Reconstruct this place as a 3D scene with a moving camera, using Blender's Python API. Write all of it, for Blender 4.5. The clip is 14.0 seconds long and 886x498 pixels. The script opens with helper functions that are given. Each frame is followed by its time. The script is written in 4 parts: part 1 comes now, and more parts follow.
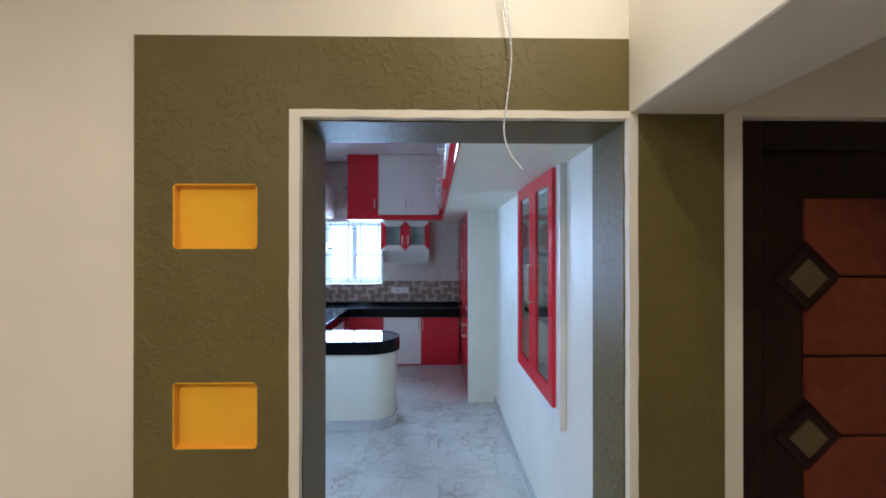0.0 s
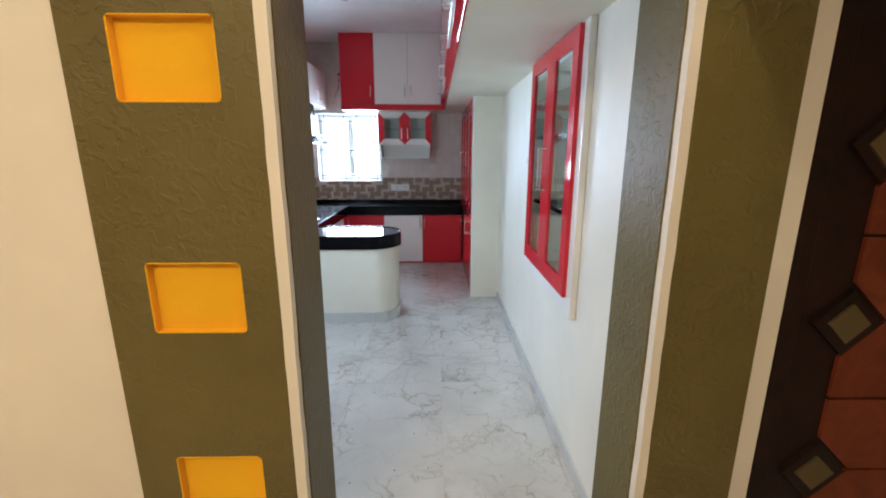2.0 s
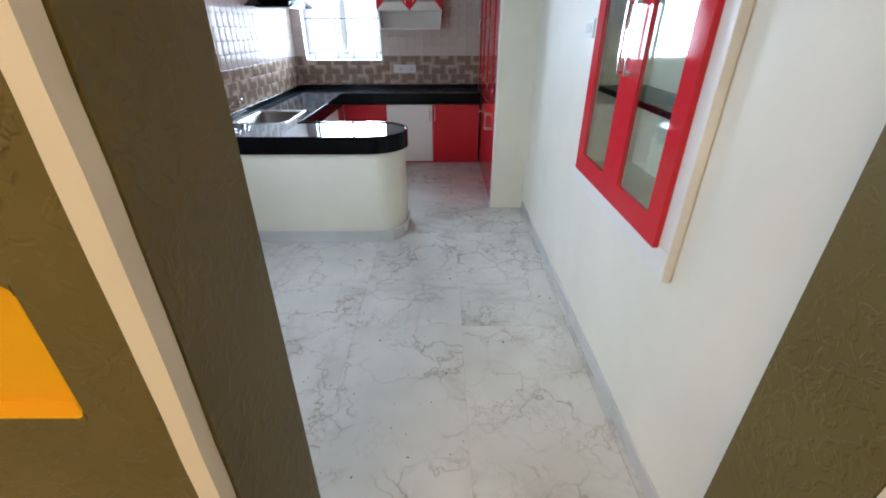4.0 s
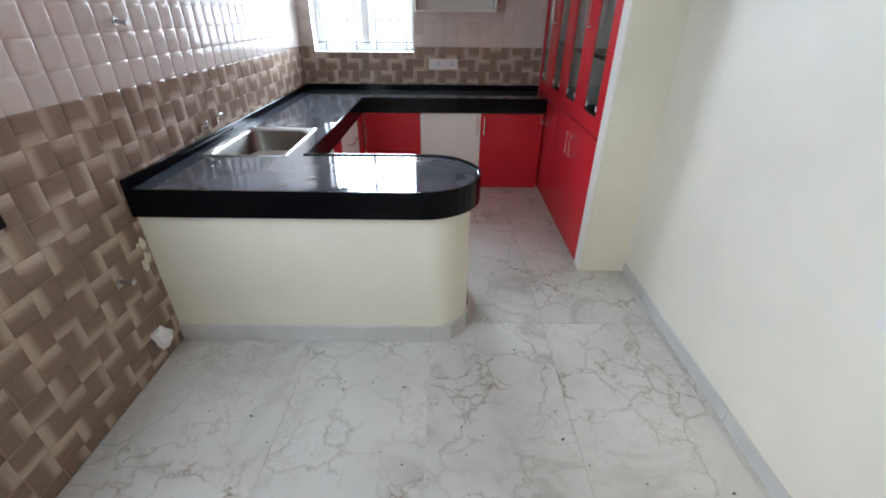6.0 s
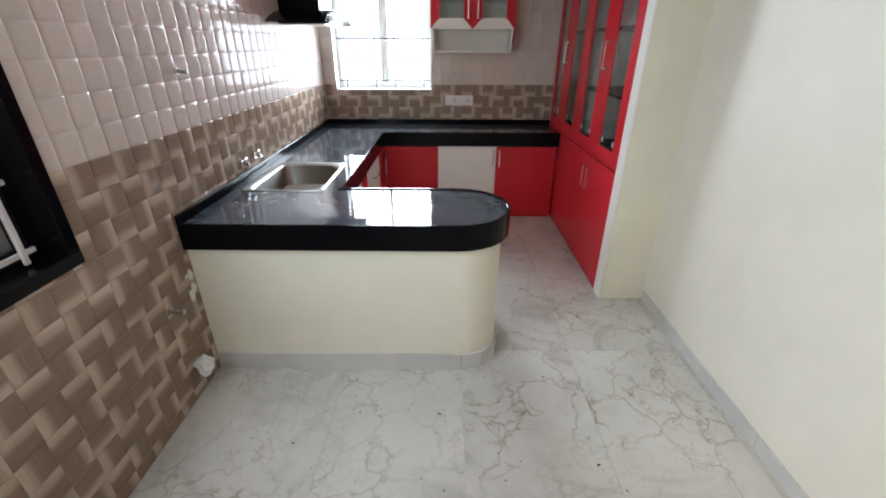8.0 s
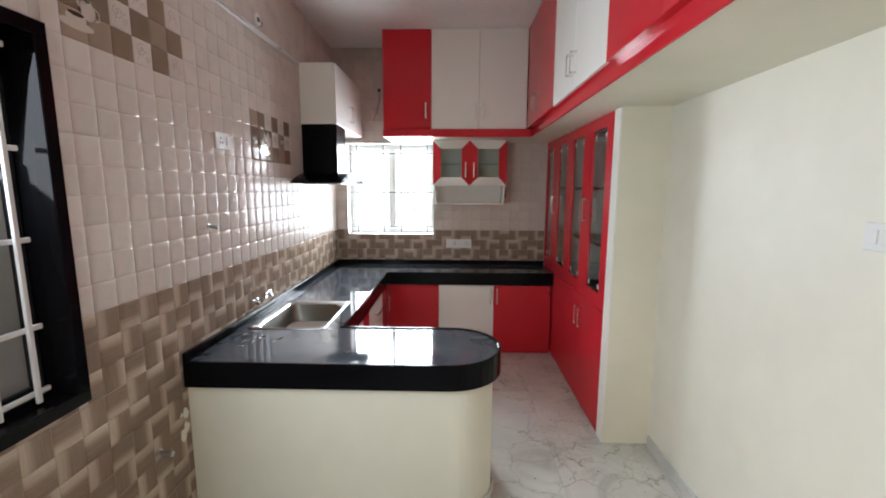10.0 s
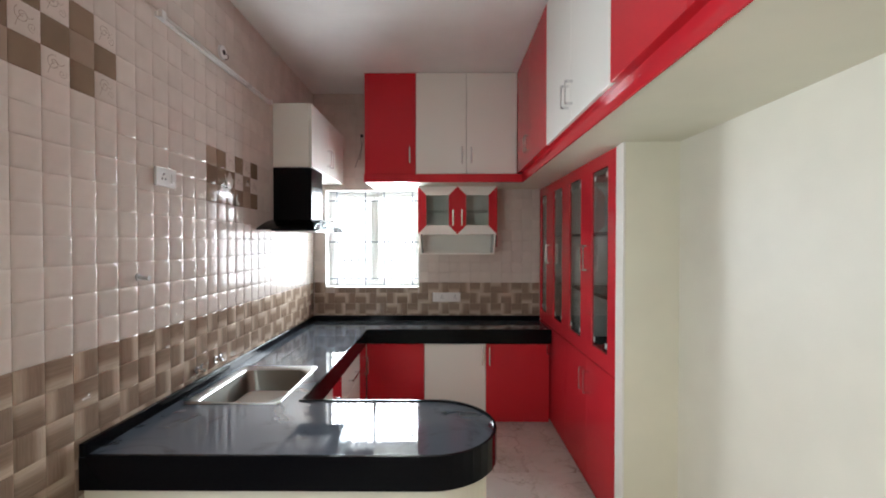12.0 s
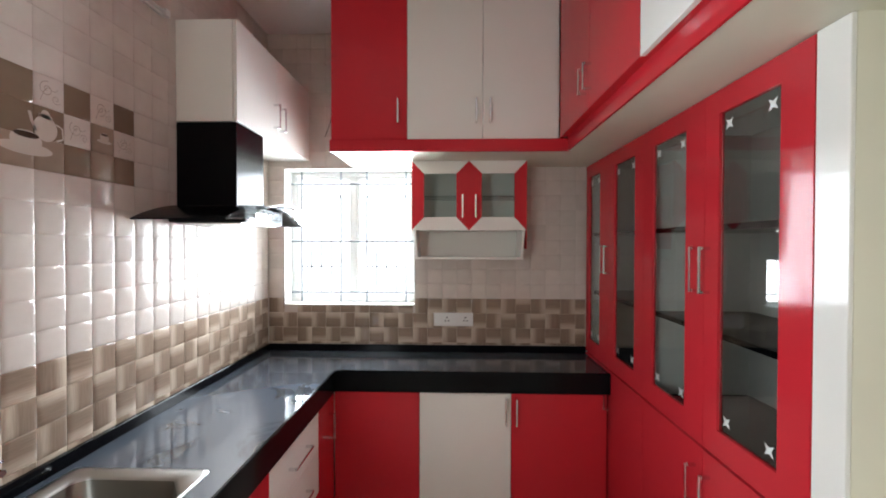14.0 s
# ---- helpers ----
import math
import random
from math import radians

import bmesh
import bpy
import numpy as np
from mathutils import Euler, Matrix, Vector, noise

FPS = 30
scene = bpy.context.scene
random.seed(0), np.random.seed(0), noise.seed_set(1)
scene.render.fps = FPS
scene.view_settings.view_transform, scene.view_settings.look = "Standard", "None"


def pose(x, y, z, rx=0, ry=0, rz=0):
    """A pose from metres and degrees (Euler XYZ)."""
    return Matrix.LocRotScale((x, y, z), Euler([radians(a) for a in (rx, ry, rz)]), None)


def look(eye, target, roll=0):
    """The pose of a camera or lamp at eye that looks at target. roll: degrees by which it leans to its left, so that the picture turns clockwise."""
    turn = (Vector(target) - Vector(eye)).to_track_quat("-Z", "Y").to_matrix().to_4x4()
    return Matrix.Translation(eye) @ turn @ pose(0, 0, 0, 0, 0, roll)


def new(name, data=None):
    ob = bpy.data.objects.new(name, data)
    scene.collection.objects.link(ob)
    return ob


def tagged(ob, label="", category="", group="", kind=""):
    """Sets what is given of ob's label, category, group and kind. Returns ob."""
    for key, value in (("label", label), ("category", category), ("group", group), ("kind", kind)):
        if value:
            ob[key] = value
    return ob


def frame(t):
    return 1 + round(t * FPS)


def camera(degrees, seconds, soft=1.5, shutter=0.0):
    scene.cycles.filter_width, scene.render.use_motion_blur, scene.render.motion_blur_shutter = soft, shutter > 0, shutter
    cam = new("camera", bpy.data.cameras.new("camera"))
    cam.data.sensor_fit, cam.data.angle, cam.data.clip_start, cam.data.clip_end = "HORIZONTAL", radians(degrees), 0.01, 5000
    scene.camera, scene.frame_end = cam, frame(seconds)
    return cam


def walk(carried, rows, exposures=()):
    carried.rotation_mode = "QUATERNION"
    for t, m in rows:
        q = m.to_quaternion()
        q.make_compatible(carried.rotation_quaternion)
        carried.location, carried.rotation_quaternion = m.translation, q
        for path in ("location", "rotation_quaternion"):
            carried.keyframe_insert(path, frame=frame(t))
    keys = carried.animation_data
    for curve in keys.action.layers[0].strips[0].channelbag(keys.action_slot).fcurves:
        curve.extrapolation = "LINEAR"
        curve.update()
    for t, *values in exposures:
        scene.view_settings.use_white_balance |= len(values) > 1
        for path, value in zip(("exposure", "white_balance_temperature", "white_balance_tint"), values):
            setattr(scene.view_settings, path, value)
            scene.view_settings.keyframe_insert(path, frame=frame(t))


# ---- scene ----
cam = camera(93.6, 14.0, soft=1.9)
PATH = [
    (0, (-0.214, 1.306, 1.689), (-0.179, 3.306, 1.694), 0.0),
    (0.5, (-0.219, 1.428, 1.707), (-0.183, 3.428, 1.706), 0.0),
    (1, (-0.232, 1.482, 1.675), (-0.185, 3.479, 1.589), 0.0),
    (1.5, (-0.244, 1.499, 1.619), (-0.192, 3.483, 1.37), 0.1),
    (2, (-0.234, 1.503, 1.57), (-0.201, 3.451, 1.12), 0.1),
    (2.5, (-0.236, 1.507, 1.533), (-0.189, 3.394, 0.874), 0.2),
    (4.8, (-0.358, 2.815, 1.507), (-0.391, 4.564, 0.537), 0.0),
    (5, (-0.374, 2.952, 1.493), (-0.411, 4.699, 0.519), 0.1),
    (5.5, (-0.501, 3.426, 1.495), (-0.519, 5.166, 0.509), 0.5),
    (6, (-0.742, 3.566, 1.5), (-0.751, 5.301, 0.506), 0.5),
    (6.5, (-0.975, 3.575, 1.516), (-0.983, 5.306, 0.513), 0.3),
    (7, (-0.965, 3.553, 1.529), (-0.964, 5.281, 0.521), 0.6),
    (7.2, (-0.952, 3.542, 1.53), (-0.95, 5.273, 0.528), 0.5),
    (9.3, (-0.842, 3.395, 1.63), (-0.885, 5.328, 1.121), 0.0),
    (9.5, (-0.853, 3.381, 1.632), (-0.888, 5.33, 1.185), -0.1),
    (10, (-0.821, 3.365, 1.65), (-0.877, 5.344, 1.363), 0.2),
    (10.5, (-0.83, 3.364, 1.655), (-0.883, 5.356, 1.485), 0.2),
    (11, (-0.84, 3.377, 1.635), (-0.879, 5.374, 1.549), 0.0),
    (11.5, (-0.767, 3.462, 1.638), (-0.803, 5.461, 1.582), 0.0),
    (12, (-0.786, 3.723, 1.597), (-0.799, 5.722, 1.569), -0.0),
    (12.5, (-0.824, 4.033, 1.614), (-0.83, 6.033, 1.59), 0.0),
    (13, (-0.805, 4.369, 1.598), (-0.792, 6.369, 1.581), -0.0),
    (13.5, (-0.782, 4.654, 1.601), (-0.772, 6.654, 1.576), -0.0),
    (14, (-0.759, 4.93, 1.595), (-0.822, 6.929, 1.568), 0.1),
]
WIN_W, SIDE_W, BULB_W, PANEL_W, HAZE = 20.5, 13.0, 6.3, 31.0, 0.65
walk(cam, [(t, look(eye, target, roll)) for t, eye, target, roll in PATH],
     exposures=[(0.0, 0.91, 4500, 10), (1.5, 1.10, 4900, 10), (2.5, 1.33, 5550, 11), (5.0, 1.10, 5450, 11), (5.5, 1.24, 5650, 12), (7.0, 1.26, 6050, 13), (9.5, 1.23, 6350, 13), (12.5, 1.28, 6500, 12), (14.0, 1.46, 6450, 12)])

# ---- world and lights ----
world = bpy.data.worlds.new("sky")
scene.world = world
world.use_nodes = True
wn = world.node_tree
sky = wn.nodes.new("ShaderNodeTexSky")
sky.sky_type = 'NISHITA'
sky.sun_disc = False
sky.sun_elevation = radians(24)
sky.sun_rotation = radians(105)
wn.links.new(sky.outputs[0], wn.nodes["Background"].inputs[0])
wn.nodes["Background"].inputs[1].default_value = 0.1


def lamp(name, kind, m, energy, colour, **kw):
    d = bpy.data.lights.new(name, kind)
    d.energy, d.color = energy, colour
    for k, v in kw.items():
        if k == "size":
            d.size = v
        elif k == "size_y":
            d.size_y = v
        elif k == "shape":
            d.shape = v
        elif k == "radius":
            d.shadow_soft_size = v
        elif k == "spread":
            d.spread = v
        elif k == "angle":
            d.angle = v
    o = new(name, d)
    o.matrix_world = m
    return o


LX_ = -2.10
lamp("sun", 'SUN', look((30, -8, 14), (0, 0, 0)), 3.0, (1, .95, .88), angle=radians(0.5))
# daylight standing in the two panes of the back window
for px_ in (-1.745, -1.290):
    lamp("window_daylight", 'AREA', look((px_, 7.985, 1.64), (px_, 6.985, 1.62)), WIN_W / 2, (.85, .94, 1.0),
         shape='RECTANGLE', size=.42, size_y=.92, spread=radians(118))
# fill added in the side window, whose dark shaft sends no such daylight
lamp("side_window_fill", 'AREA', look((LX_ - .004, 4.075, 1.53), (LX_ + 1, 4.375, 1.18)), SIDE_W, (.85, .94, 1.0),
     shape='RECTANGLE', size=1.12, size_y=1.10, spread=radians(155))
# warm bulb of the hall and the hall's ceiling panel
lamp("hall_bulb_light", 'POINT', pose(0.08, 2.00, 2.69), BULB_W, (1.0, .76, .45), radius=0.03)
lamp("hall_panel_light", 'AREA', look((-1.3, 0.4, 2.88), (-1.3, 0.4, 0)), PANEL_W, (1.0, .72, .42),
     shape='RECTANGLE', size=1.2, size_y=.3)


# ---- materials ----
def mat(name, base=(.5, .5, .5), rough=.5, metal=0.0, spec=.5, coat=0.0):
    m = bpy.data.materials.new(name)
    m.use_nodes = True
    b = m.node_tree.nodes["Principled BSDF"]
    b.inputs["Base Color"].default_value = (*base, 1)
    b.inputs["Roughness"].default_value = rough
    b.inputs["Metallic"].default_value = metal
    b.inputs["Specular IOR Level"].default_value = spec
    b.inputs["Coat Weight"].default_value = coat
    b.inputs["Coat Roughness"].default_value = .03
    return m


def nd(m, kind, **kw):
    n = m.node_tree.nodes.new(kind)
    for k, v in kw.items():
        n.inputs[k.replace("_", " ")].default_value = v
    return n


def ln(m, a, b):
    m.node_tree.links.new(a, b)


def bsdf(m):
    return m.node_tree.nodes["Principled BSDF"]


def ramp(m, fac, stops):
    r = m.node_tree.nodes.new("ShaderNodeValToRGB")
    e = r.color_ramp.elements
    while len(e) < len(stops):
        e.new(.5)
    for i, (p, c) in enumerate(stops):
        e[i].position = p
        e[i].color = (*c, 1) if len(c) == 3 else c
    ln(m, fac, r.inputs[0])
    return r


def tex(m, scale, detail=4.0, rough=.55, dist=0.0, coord="Object"):
    c = m.node_tree.nodes.new("ShaderNodeTexCoord")
    n = nd(m, "ShaderNodeTexNoise", Scale=scale, Detail=detail, Roughness=rough, Distortion=dist)
    ln(m, c.outputs[coord], n.inputs["Vector"])
    return n


def mixc(m, fac, a, b, mode='MIX'):
    x = m.node_tree.nodes.new("ShaderNodeMix")
    x.data_type = 'RGBA'
    x.blend_type = mode
    for i, v in ((0, fac), (6, a), (7, b)):
        if hasattr(v, "links"):
            ln(m, v, x.inputs[i])
        else:
            x.inputs[i].default_value = (*v, 1) if isinstance(v, tuple) else v
    return x.outputs[2]


def bump(m, height, strength=.2, dist=.01):
    b = nd(m, "ShaderNodeBump", Strength=strength, Distance=dist)
    ln(m, height, b.inputs["Height"])
    ln(m, b.outputs[0], bsdf(m).inputs["Normal"])
    return b


def paint(name, base, rough=.55, relief=.12, scale=90, var=.06, spec=.4):
    """Painted plaster: roller grain and faint cloudy patches."""
    m = mat(name, base, rough, spec=spec)
    big = tex(m, 2.2, 3)
    lo = tuple(c * (1 - var) for c in base)
    hi = tuple(min(1, c * (1 + var * .6)) for c in base)
    r = ramp(m, big.outputs[0], [(.3, lo), (.7, hi)])
    ln(m, r.outputs[0], bsdf(m).inputs["Base Color"])
    bump(m, tex(m, scale, 3).outputs[0], relief, .002)
    return m


def laminate(name, base, rough=.05, var=.03):
    m = mat(name, base, rough, spec=.2)
    n = tex(m, 6, 4)
    r = ramp(m, n.outputs[0], [(.3, (rough * .8,) * 3), (.75, (rough * 1.8,) * 3)])
    ln(m, r.outputs[0], bsdf(m).inputs["Roughness"])
    c = ramp(m, tex(m, 1.5, 2).outputs[0], [(.3, tuple(x * (1 - var) for x in base)), (.7, base)])
    ln(m, c.outputs[0], bsdf(m).inputs["Base Color"])
    bump(m, tex(m, 14, 1).outputs[0], .02, .004)
    return m


RED = laminate("red_laminate", (.60, .028, .040), .07)
WHITE_LAM = laminate("white_laminate", (.86, .845, .79), .06)
CREAM = paint("cream_paint", (.785, .762, .63), .5)
OFF_WHITE = paint("off_white_paint", (.81, .78, .675), .5)
HALL_CREAM = paint("hall_cream_paint", (.80, .73, .60), .55)
CEIL = paint("ceiling_paint", (.88, .865, .835), .7)
WHITE_PAINT = paint("white_paint", (.80, .78, .74), .4)
YELLOW = paint("yellow_paint", (.88, .47, .0), .8, .35, 34, spec=.0)
STEEL = mat("brushed_steel", (.55, .56, .55), .28, 1.0)
# the sink's satin steel with the bowl's shade put into its colour
BOWL_STEEL = mat("shaded_satin_steel", (.25, .248, .222), .32, 1.0)
bump(BOWL_STEEL, tex(BOWL_STEEL, 160, 2).outputs[0], .04, .001)
CHROME = mat("chrome", (.75, .75, .76), .12, 1.0)
BLACK_METAL = mat("black_gloss_metal", (.006, .006, .007), .2, 0.0, .10)
DARK = mat("dark_void", (.012, .012, .013), .6)
PLASTIC = laminate("white_plastic", (.78, .78, .76), .3)
GRILL = paint("white_enamel", (.78, .78, .78), .35, .05)
# white grille enamel greyed, so the bars' backlit shade is in the colour
IRON = paint("backlit_enamel", (.24, .27, .28), .4, .05)
RUBBER = mat("black_rubber", (.01, .01, .01), .5)
GREY_PLASTER = paint("grey_plaster", (.45, .45, .43), .8, .3, 30, .2)
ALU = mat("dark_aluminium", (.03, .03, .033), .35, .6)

# textured olive paint with a hand-dabbed relief
OLIVE = mat("olive_textured_paint", (.118, .088, .024), .5, spec=.3)
o1 = tex(OLIVE, 26, 2.5, .5, 1.2)
o2 = tex(OLIVE, 4, 3)
oc = ramp(OLIVE, o2.outputs[0], [(.25, (.122, .094, .024)), (.75, (.150, .117, .032))])
ln(OLIVE, oc.outputs[0], bsdf(OLIVE).inputs["Base Color"])
orr = ramp(OLIVE, o1.outputs[0], [(.50, (0, 0, 0)), (.60, (1, 1, 1))])
ov = ramp(OLIVE, tex(OLIVE, 2.3, 2).outputs[0], [(.35, (.15, .15, .15)), (.65, (1, 1, 1))])
bump(OLIVE, mixc(OLIVE, 1.0, orr.outputs[0], ov.outputs[0], 'MULTIPLY'), .55, .005)

# black granite with fine flecks; dull smudges of dust also carry painted blue-grey sheen
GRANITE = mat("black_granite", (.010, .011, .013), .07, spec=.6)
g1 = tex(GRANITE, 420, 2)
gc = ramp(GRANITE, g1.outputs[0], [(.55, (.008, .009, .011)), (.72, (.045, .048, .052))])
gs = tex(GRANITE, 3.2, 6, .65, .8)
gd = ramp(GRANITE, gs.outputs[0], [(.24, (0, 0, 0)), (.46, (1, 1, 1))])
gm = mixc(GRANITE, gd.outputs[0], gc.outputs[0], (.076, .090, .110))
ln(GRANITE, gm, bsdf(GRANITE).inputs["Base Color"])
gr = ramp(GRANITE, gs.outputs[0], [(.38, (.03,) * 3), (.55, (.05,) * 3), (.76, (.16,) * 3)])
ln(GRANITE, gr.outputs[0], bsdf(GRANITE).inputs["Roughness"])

# the same stone without the dust and the painted sheen
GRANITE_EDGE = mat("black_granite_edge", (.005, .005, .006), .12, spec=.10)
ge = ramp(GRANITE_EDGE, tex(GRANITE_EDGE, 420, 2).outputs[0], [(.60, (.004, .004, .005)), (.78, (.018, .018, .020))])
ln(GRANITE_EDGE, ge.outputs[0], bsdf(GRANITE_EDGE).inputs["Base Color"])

# glazed wall tiles, a little different from piece to piece


def glaze(name, base, var=.05):
    """Coloured body under a thin clear glaze that mirrors evenly."""
    m = mat(name, base, .5, spec=.0)
    info = m.node_tree.nodes.new("ShaderNodeObjectInfo")
    geo = m.node_tree.nodes.new("ShaderNodeNewGeometry")
    add = m.node_tree.nodes.new("ShaderNodeMath")
    ln(m, info.outputs["Random"], add.inputs[0])
    ln(m, geo.outputs["Random Per Island"], add.inputs[1])
    fr = m.node_tree.nodes.new("ShaderNodeMath")
    fr.operation = 'FRACT'
    ln(m, add.outputs[0], fr.inputs[0])
    r = ramp(m, fr.outputs[0], [(0, tuple(c * (1 - var) for c in base)), (1, tuple(c * (1 + var) for c in base))])
    cl = ramp(m, tex(m, 9, 3, coord="Object").outputs[0], [(.3, (.9, .89, .88)), (.7, (1, 1, 1))])
    c = mixc(m, 1.0, r.outputs[0], cl.outputs[0], 'MULTIPLY')
    bp = bump(m, tex(m, 15, 2).outputs[0], .05, .006)
    gl = nd(m, "ShaderNodeBsdfGlossy", Roughness=.05)
    ln(m, bp.outputs[0], gl.inputs["Normal"])
    mx = nd(m, "ShaderNodeMixShader", Fac=.036)
    ln(m, bsdf(m).outputs[0], mx.inputs[1])
    ln(m, gl.outputs[0], mx.inputs[2])
    ln(m, mx.outputs[0], m.node_tree.nodes["Material Output"].inputs["Surface"])
    return m, c


TILE, c_ = glaze("beige_glazed_tile", (.67, .598, .54))
ln(TILE, c_, bsdf(TILE).inputs["Base Color"])
TILE_MID, c_ = glaze("mid_brown_tile", (.36, .275, .21), .1)
ln(TILE_MID, c_, bsdf(TILE_MID).inputs["Base Color"])
TILE_DARK, c_ = glaze("dark_brown_tile", (.23, .165, .115), .2)
ln(TILE_DARK, c_, bsdf(TILE_DARK).inputs["Base Color"])
# brown weave: a dark soft-edged bar across each lighter cell
WEAVE, c_ = glaze("brown_weave_tile", (.60, .49, .385), .07)
wuv = WEAVE.node_tree.nodes.new("ShaderNodeUVMap")
wsep = WEAVE.node_tree.nodes.new("ShaderNodeSeparateXYZ")
ln(WEAVE, wuv.outputs[0], wsep.inputs[0])
wv = ramp(WEAVE, wsep.outputs[1], [(0, (.55, .55, .55)), (.06, (1, 1, 1)), (.55, (.92, .92, .92)), (.76, (.2, .2, .2)), (.95, (0, 0, 0)), (1, (0, 0, 0))])
# fine streaks along each bar
wmap = nd(WEAVE, "ShaderNodeMapping", Scale=(1.2, 22.0, 1.0))
ln(WEAVE, wuv.outputs[0], wmap.inputs[0])
wgeo = WEAVE.node_tree.nodes.new("ShaderNodeNewGeometry")
winf = WEAVE.node_tree.nodes.new("ShaderNodeObjectInfo")
wsum = WEAVE.node_tree.nodes.new("ShaderNodeMath")
ln(WEAVE, wgeo.outputs["Random Per Island"], wsum.inputs[0])
ln(WEAVE, winf.outputs["Random"], wsum.inputs[1])
wmul = WEAVE.node_tree.nodes.new("ShaderNodeMath")
wmul.operation = 'MULTIPLY'
wmul.inputs[1].default_value = 53.0
ln(WEAVE, wsum.outputs[0], wmul.inputs[0])
wadd = WEAVE.node_tree.nodes.new("ShaderNodeVectorMath")
ln(WEAVE, wmap.outputs[0], wadd.inputs[0])
ln(WEAVE, wmul.outputs[0], wadd.inputs[1])
wno = nd(WEAVE, "ShaderNodeTexNoise", Scale=1.0, Detail=3.0)
ln(WEAVE, wadd.outputs[0], wno.inputs["Vector"])
wst = ramp(WEAVE, wno.outputs[0], [(.3, (.80, .79, .78)), (.7, (1.0, 1.0, 1.0))])
wf = mixc(WEAVE, wv.outputs[0], c_, (.275, .200, .148))
ln(WEAVE, mixc(WEAVE, 1.0, wf, wst.outputs[0], 'MULTIPLY'), bsdf(WEAVE).inputs["Base Color"])
GROUT = paint("tile_grout", (.56, .49, .43), .7)
INK = mat("tile_print_brown", (.36, .285, .23), .15)
INK_PALE = mat("tile_print_pale", (.58, .51, .44), .12)
INK_DARK = mat("tile_print_coffee", (.05, .03, .02), .12)

# white marble-look floor tiles with grey and rust veins
MARBLE = mat("marble_floor_tile", (.7, .7, .7), .10, spec=.5)
mi = MARBLE.node_tree.nodes.new("ShaderNodeObjectInfo")
mco = MARBLE.node_tree.nodes.new("ShaderNodeTexCoord")
mad = MARBLE.node_tree.nodes.new("ShaderNodeVectorMath")
mml = MARBLE.node_tree.nodes.new("ShaderNodeMath")
mml.operation = 'MULTIPLY'
mml.inputs[1].default_value = 37.0
ln(MARBLE, mi.outputs["Random"], mml.inputs[0])
ln(MARBLE, mco.outputs["Object"], mad.inputs[0])
ln(MARBLE, mml.outputs[0], mad.inputs[1])


def vein(scale, width, dist):
    n = nd(MARBLE, "ShaderNodeTexNoise", Scale=scale, Detail=5.0, Roughness=.55, Distortion=dist)
    ln(MARBLE, mad.outputs[0], n.inputs["Vector"])
    s = MARBLE.node_tree.nodes.new("ShaderNodeMath")
    s.operation = 'SUBTRACT'
    s.inputs[1].default_value = .5
    ln(MARBLE, n.outputs[0], s.inputs[0])
    a = MARBLE.node_tree.nodes.new("ShaderNodeMath")
    a.operation = 'ABSOLUTE'
    ln(MARBLE, s.outputs[0], a.inputs[0])
    return ramp(MARBLE, a.outputs[0], [(0, (1, 1, 1)), (width, (.25, .25, .25)), (width * 3, (0, 0, 0))]).outputs[0]


def cloud(scale, lo, hi):
    n = nd(MARBLE, "ShaderNodeTexNoise", Scale=scale, Detail=3.0)
    ln(MARBLE, mad.outputs[0], n.inputs["Vector"])
    return ramp(MARBLE, n.outputs[0], [(lo, (0, 0, 0)), (hi, (1, 1, 1))]).outputs[0]


def cracks(scale, width, wob):
    """Angular branching lines between uneven cells."""
    n = nd(MARBLE, "ShaderNodeTexNoise", Scale=scale * 1.3, Detail=3.5, Roughness=.6)
    ln(MARBLE, mad.outputs[0], n.inputs["Vector"])
    sc = MARBLE.node_tree.nodes.new("ShaderNodeVectorMath")
    sc.operation = 'SCALE'
    sc.inputs["Scale"].default_value = wob
    ln(MARBLE, n.outputs["Color"], sc.inputs[0])
    ad = MARBLE.node_tree.nodes.new("ShaderNodeVectorMath")
    ln(MARBLE, mad.outputs[0], ad.inputs[0])
    ln(MARBLE, sc.outputs[0], ad.inputs[1])
    v = nd(MARBLE, "ShaderNodeTexVoronoi", Scale=scale)
    v.feature = 'DISTANCE_TO_EDGE'
    ln(MARBLE, ad.outputs[0], v.inputs["Vector"])
    return ramp(MARBLE, v.outputs["Distance"], [(0, (1, 1, 1)), (width, (.3, .3, .3)), (width * 3.5, (0, 0, 0))]).outputs[0]


m0 = mixc(MARBLE, cloud(2.5, .3, .7), (.55, .548, .51), (.645, .64, .60))
va = mixc(MARBLE, 1.0, cracks(3.8, .014, .28), cloud(2.3, .38, .60), 'MULTIPLY')
mv = mixc(MARBLE, 1.0, vein(1.5, .035, .9), cloud(1.3, .40, .62), 'MULTIPLY')
m0b = mixc(MARBLE, mv, m0, (.44, .435, .40))
m1 = mixc(MARBLE, va, m0b, (.335, .31, .265))
vb = mixc(MARBLE, 1.0, cracks(8.0, .030, .3), cloud(2.7, .46, .66), 'MULTIPLY')
m1b = mixc(MARBLE, vb, m1, (.43, .40, .35))
vc = mixc(MARBLE, 1.0, cracks(5.2, .026, .26), cloud(1.5, .54, .63), 'MULTIPLY')
vd = mixc(MARBLE, 1.0, vc, cloud(9, .38, .58), 'MULTIPLY')
m2 = mixc(MARBLE, vd, m1b, (.27, .205, .145))
ln(MARBLE, m2, bsdf(MARBLE).inputs["Base Color"])
mr = ramp(MARBLE, cloud(5, .3, .8), [(0, (.07,) * 3), (1, (.22,) * 3)])
ln(MARBLE, mr.outputs[0], bsdf(MARBLE).inputs["Roughness"])
SKIRT = paint("grey_marble_skirting", (.60, .60, .575), .22, .03, 90, .16, .5)

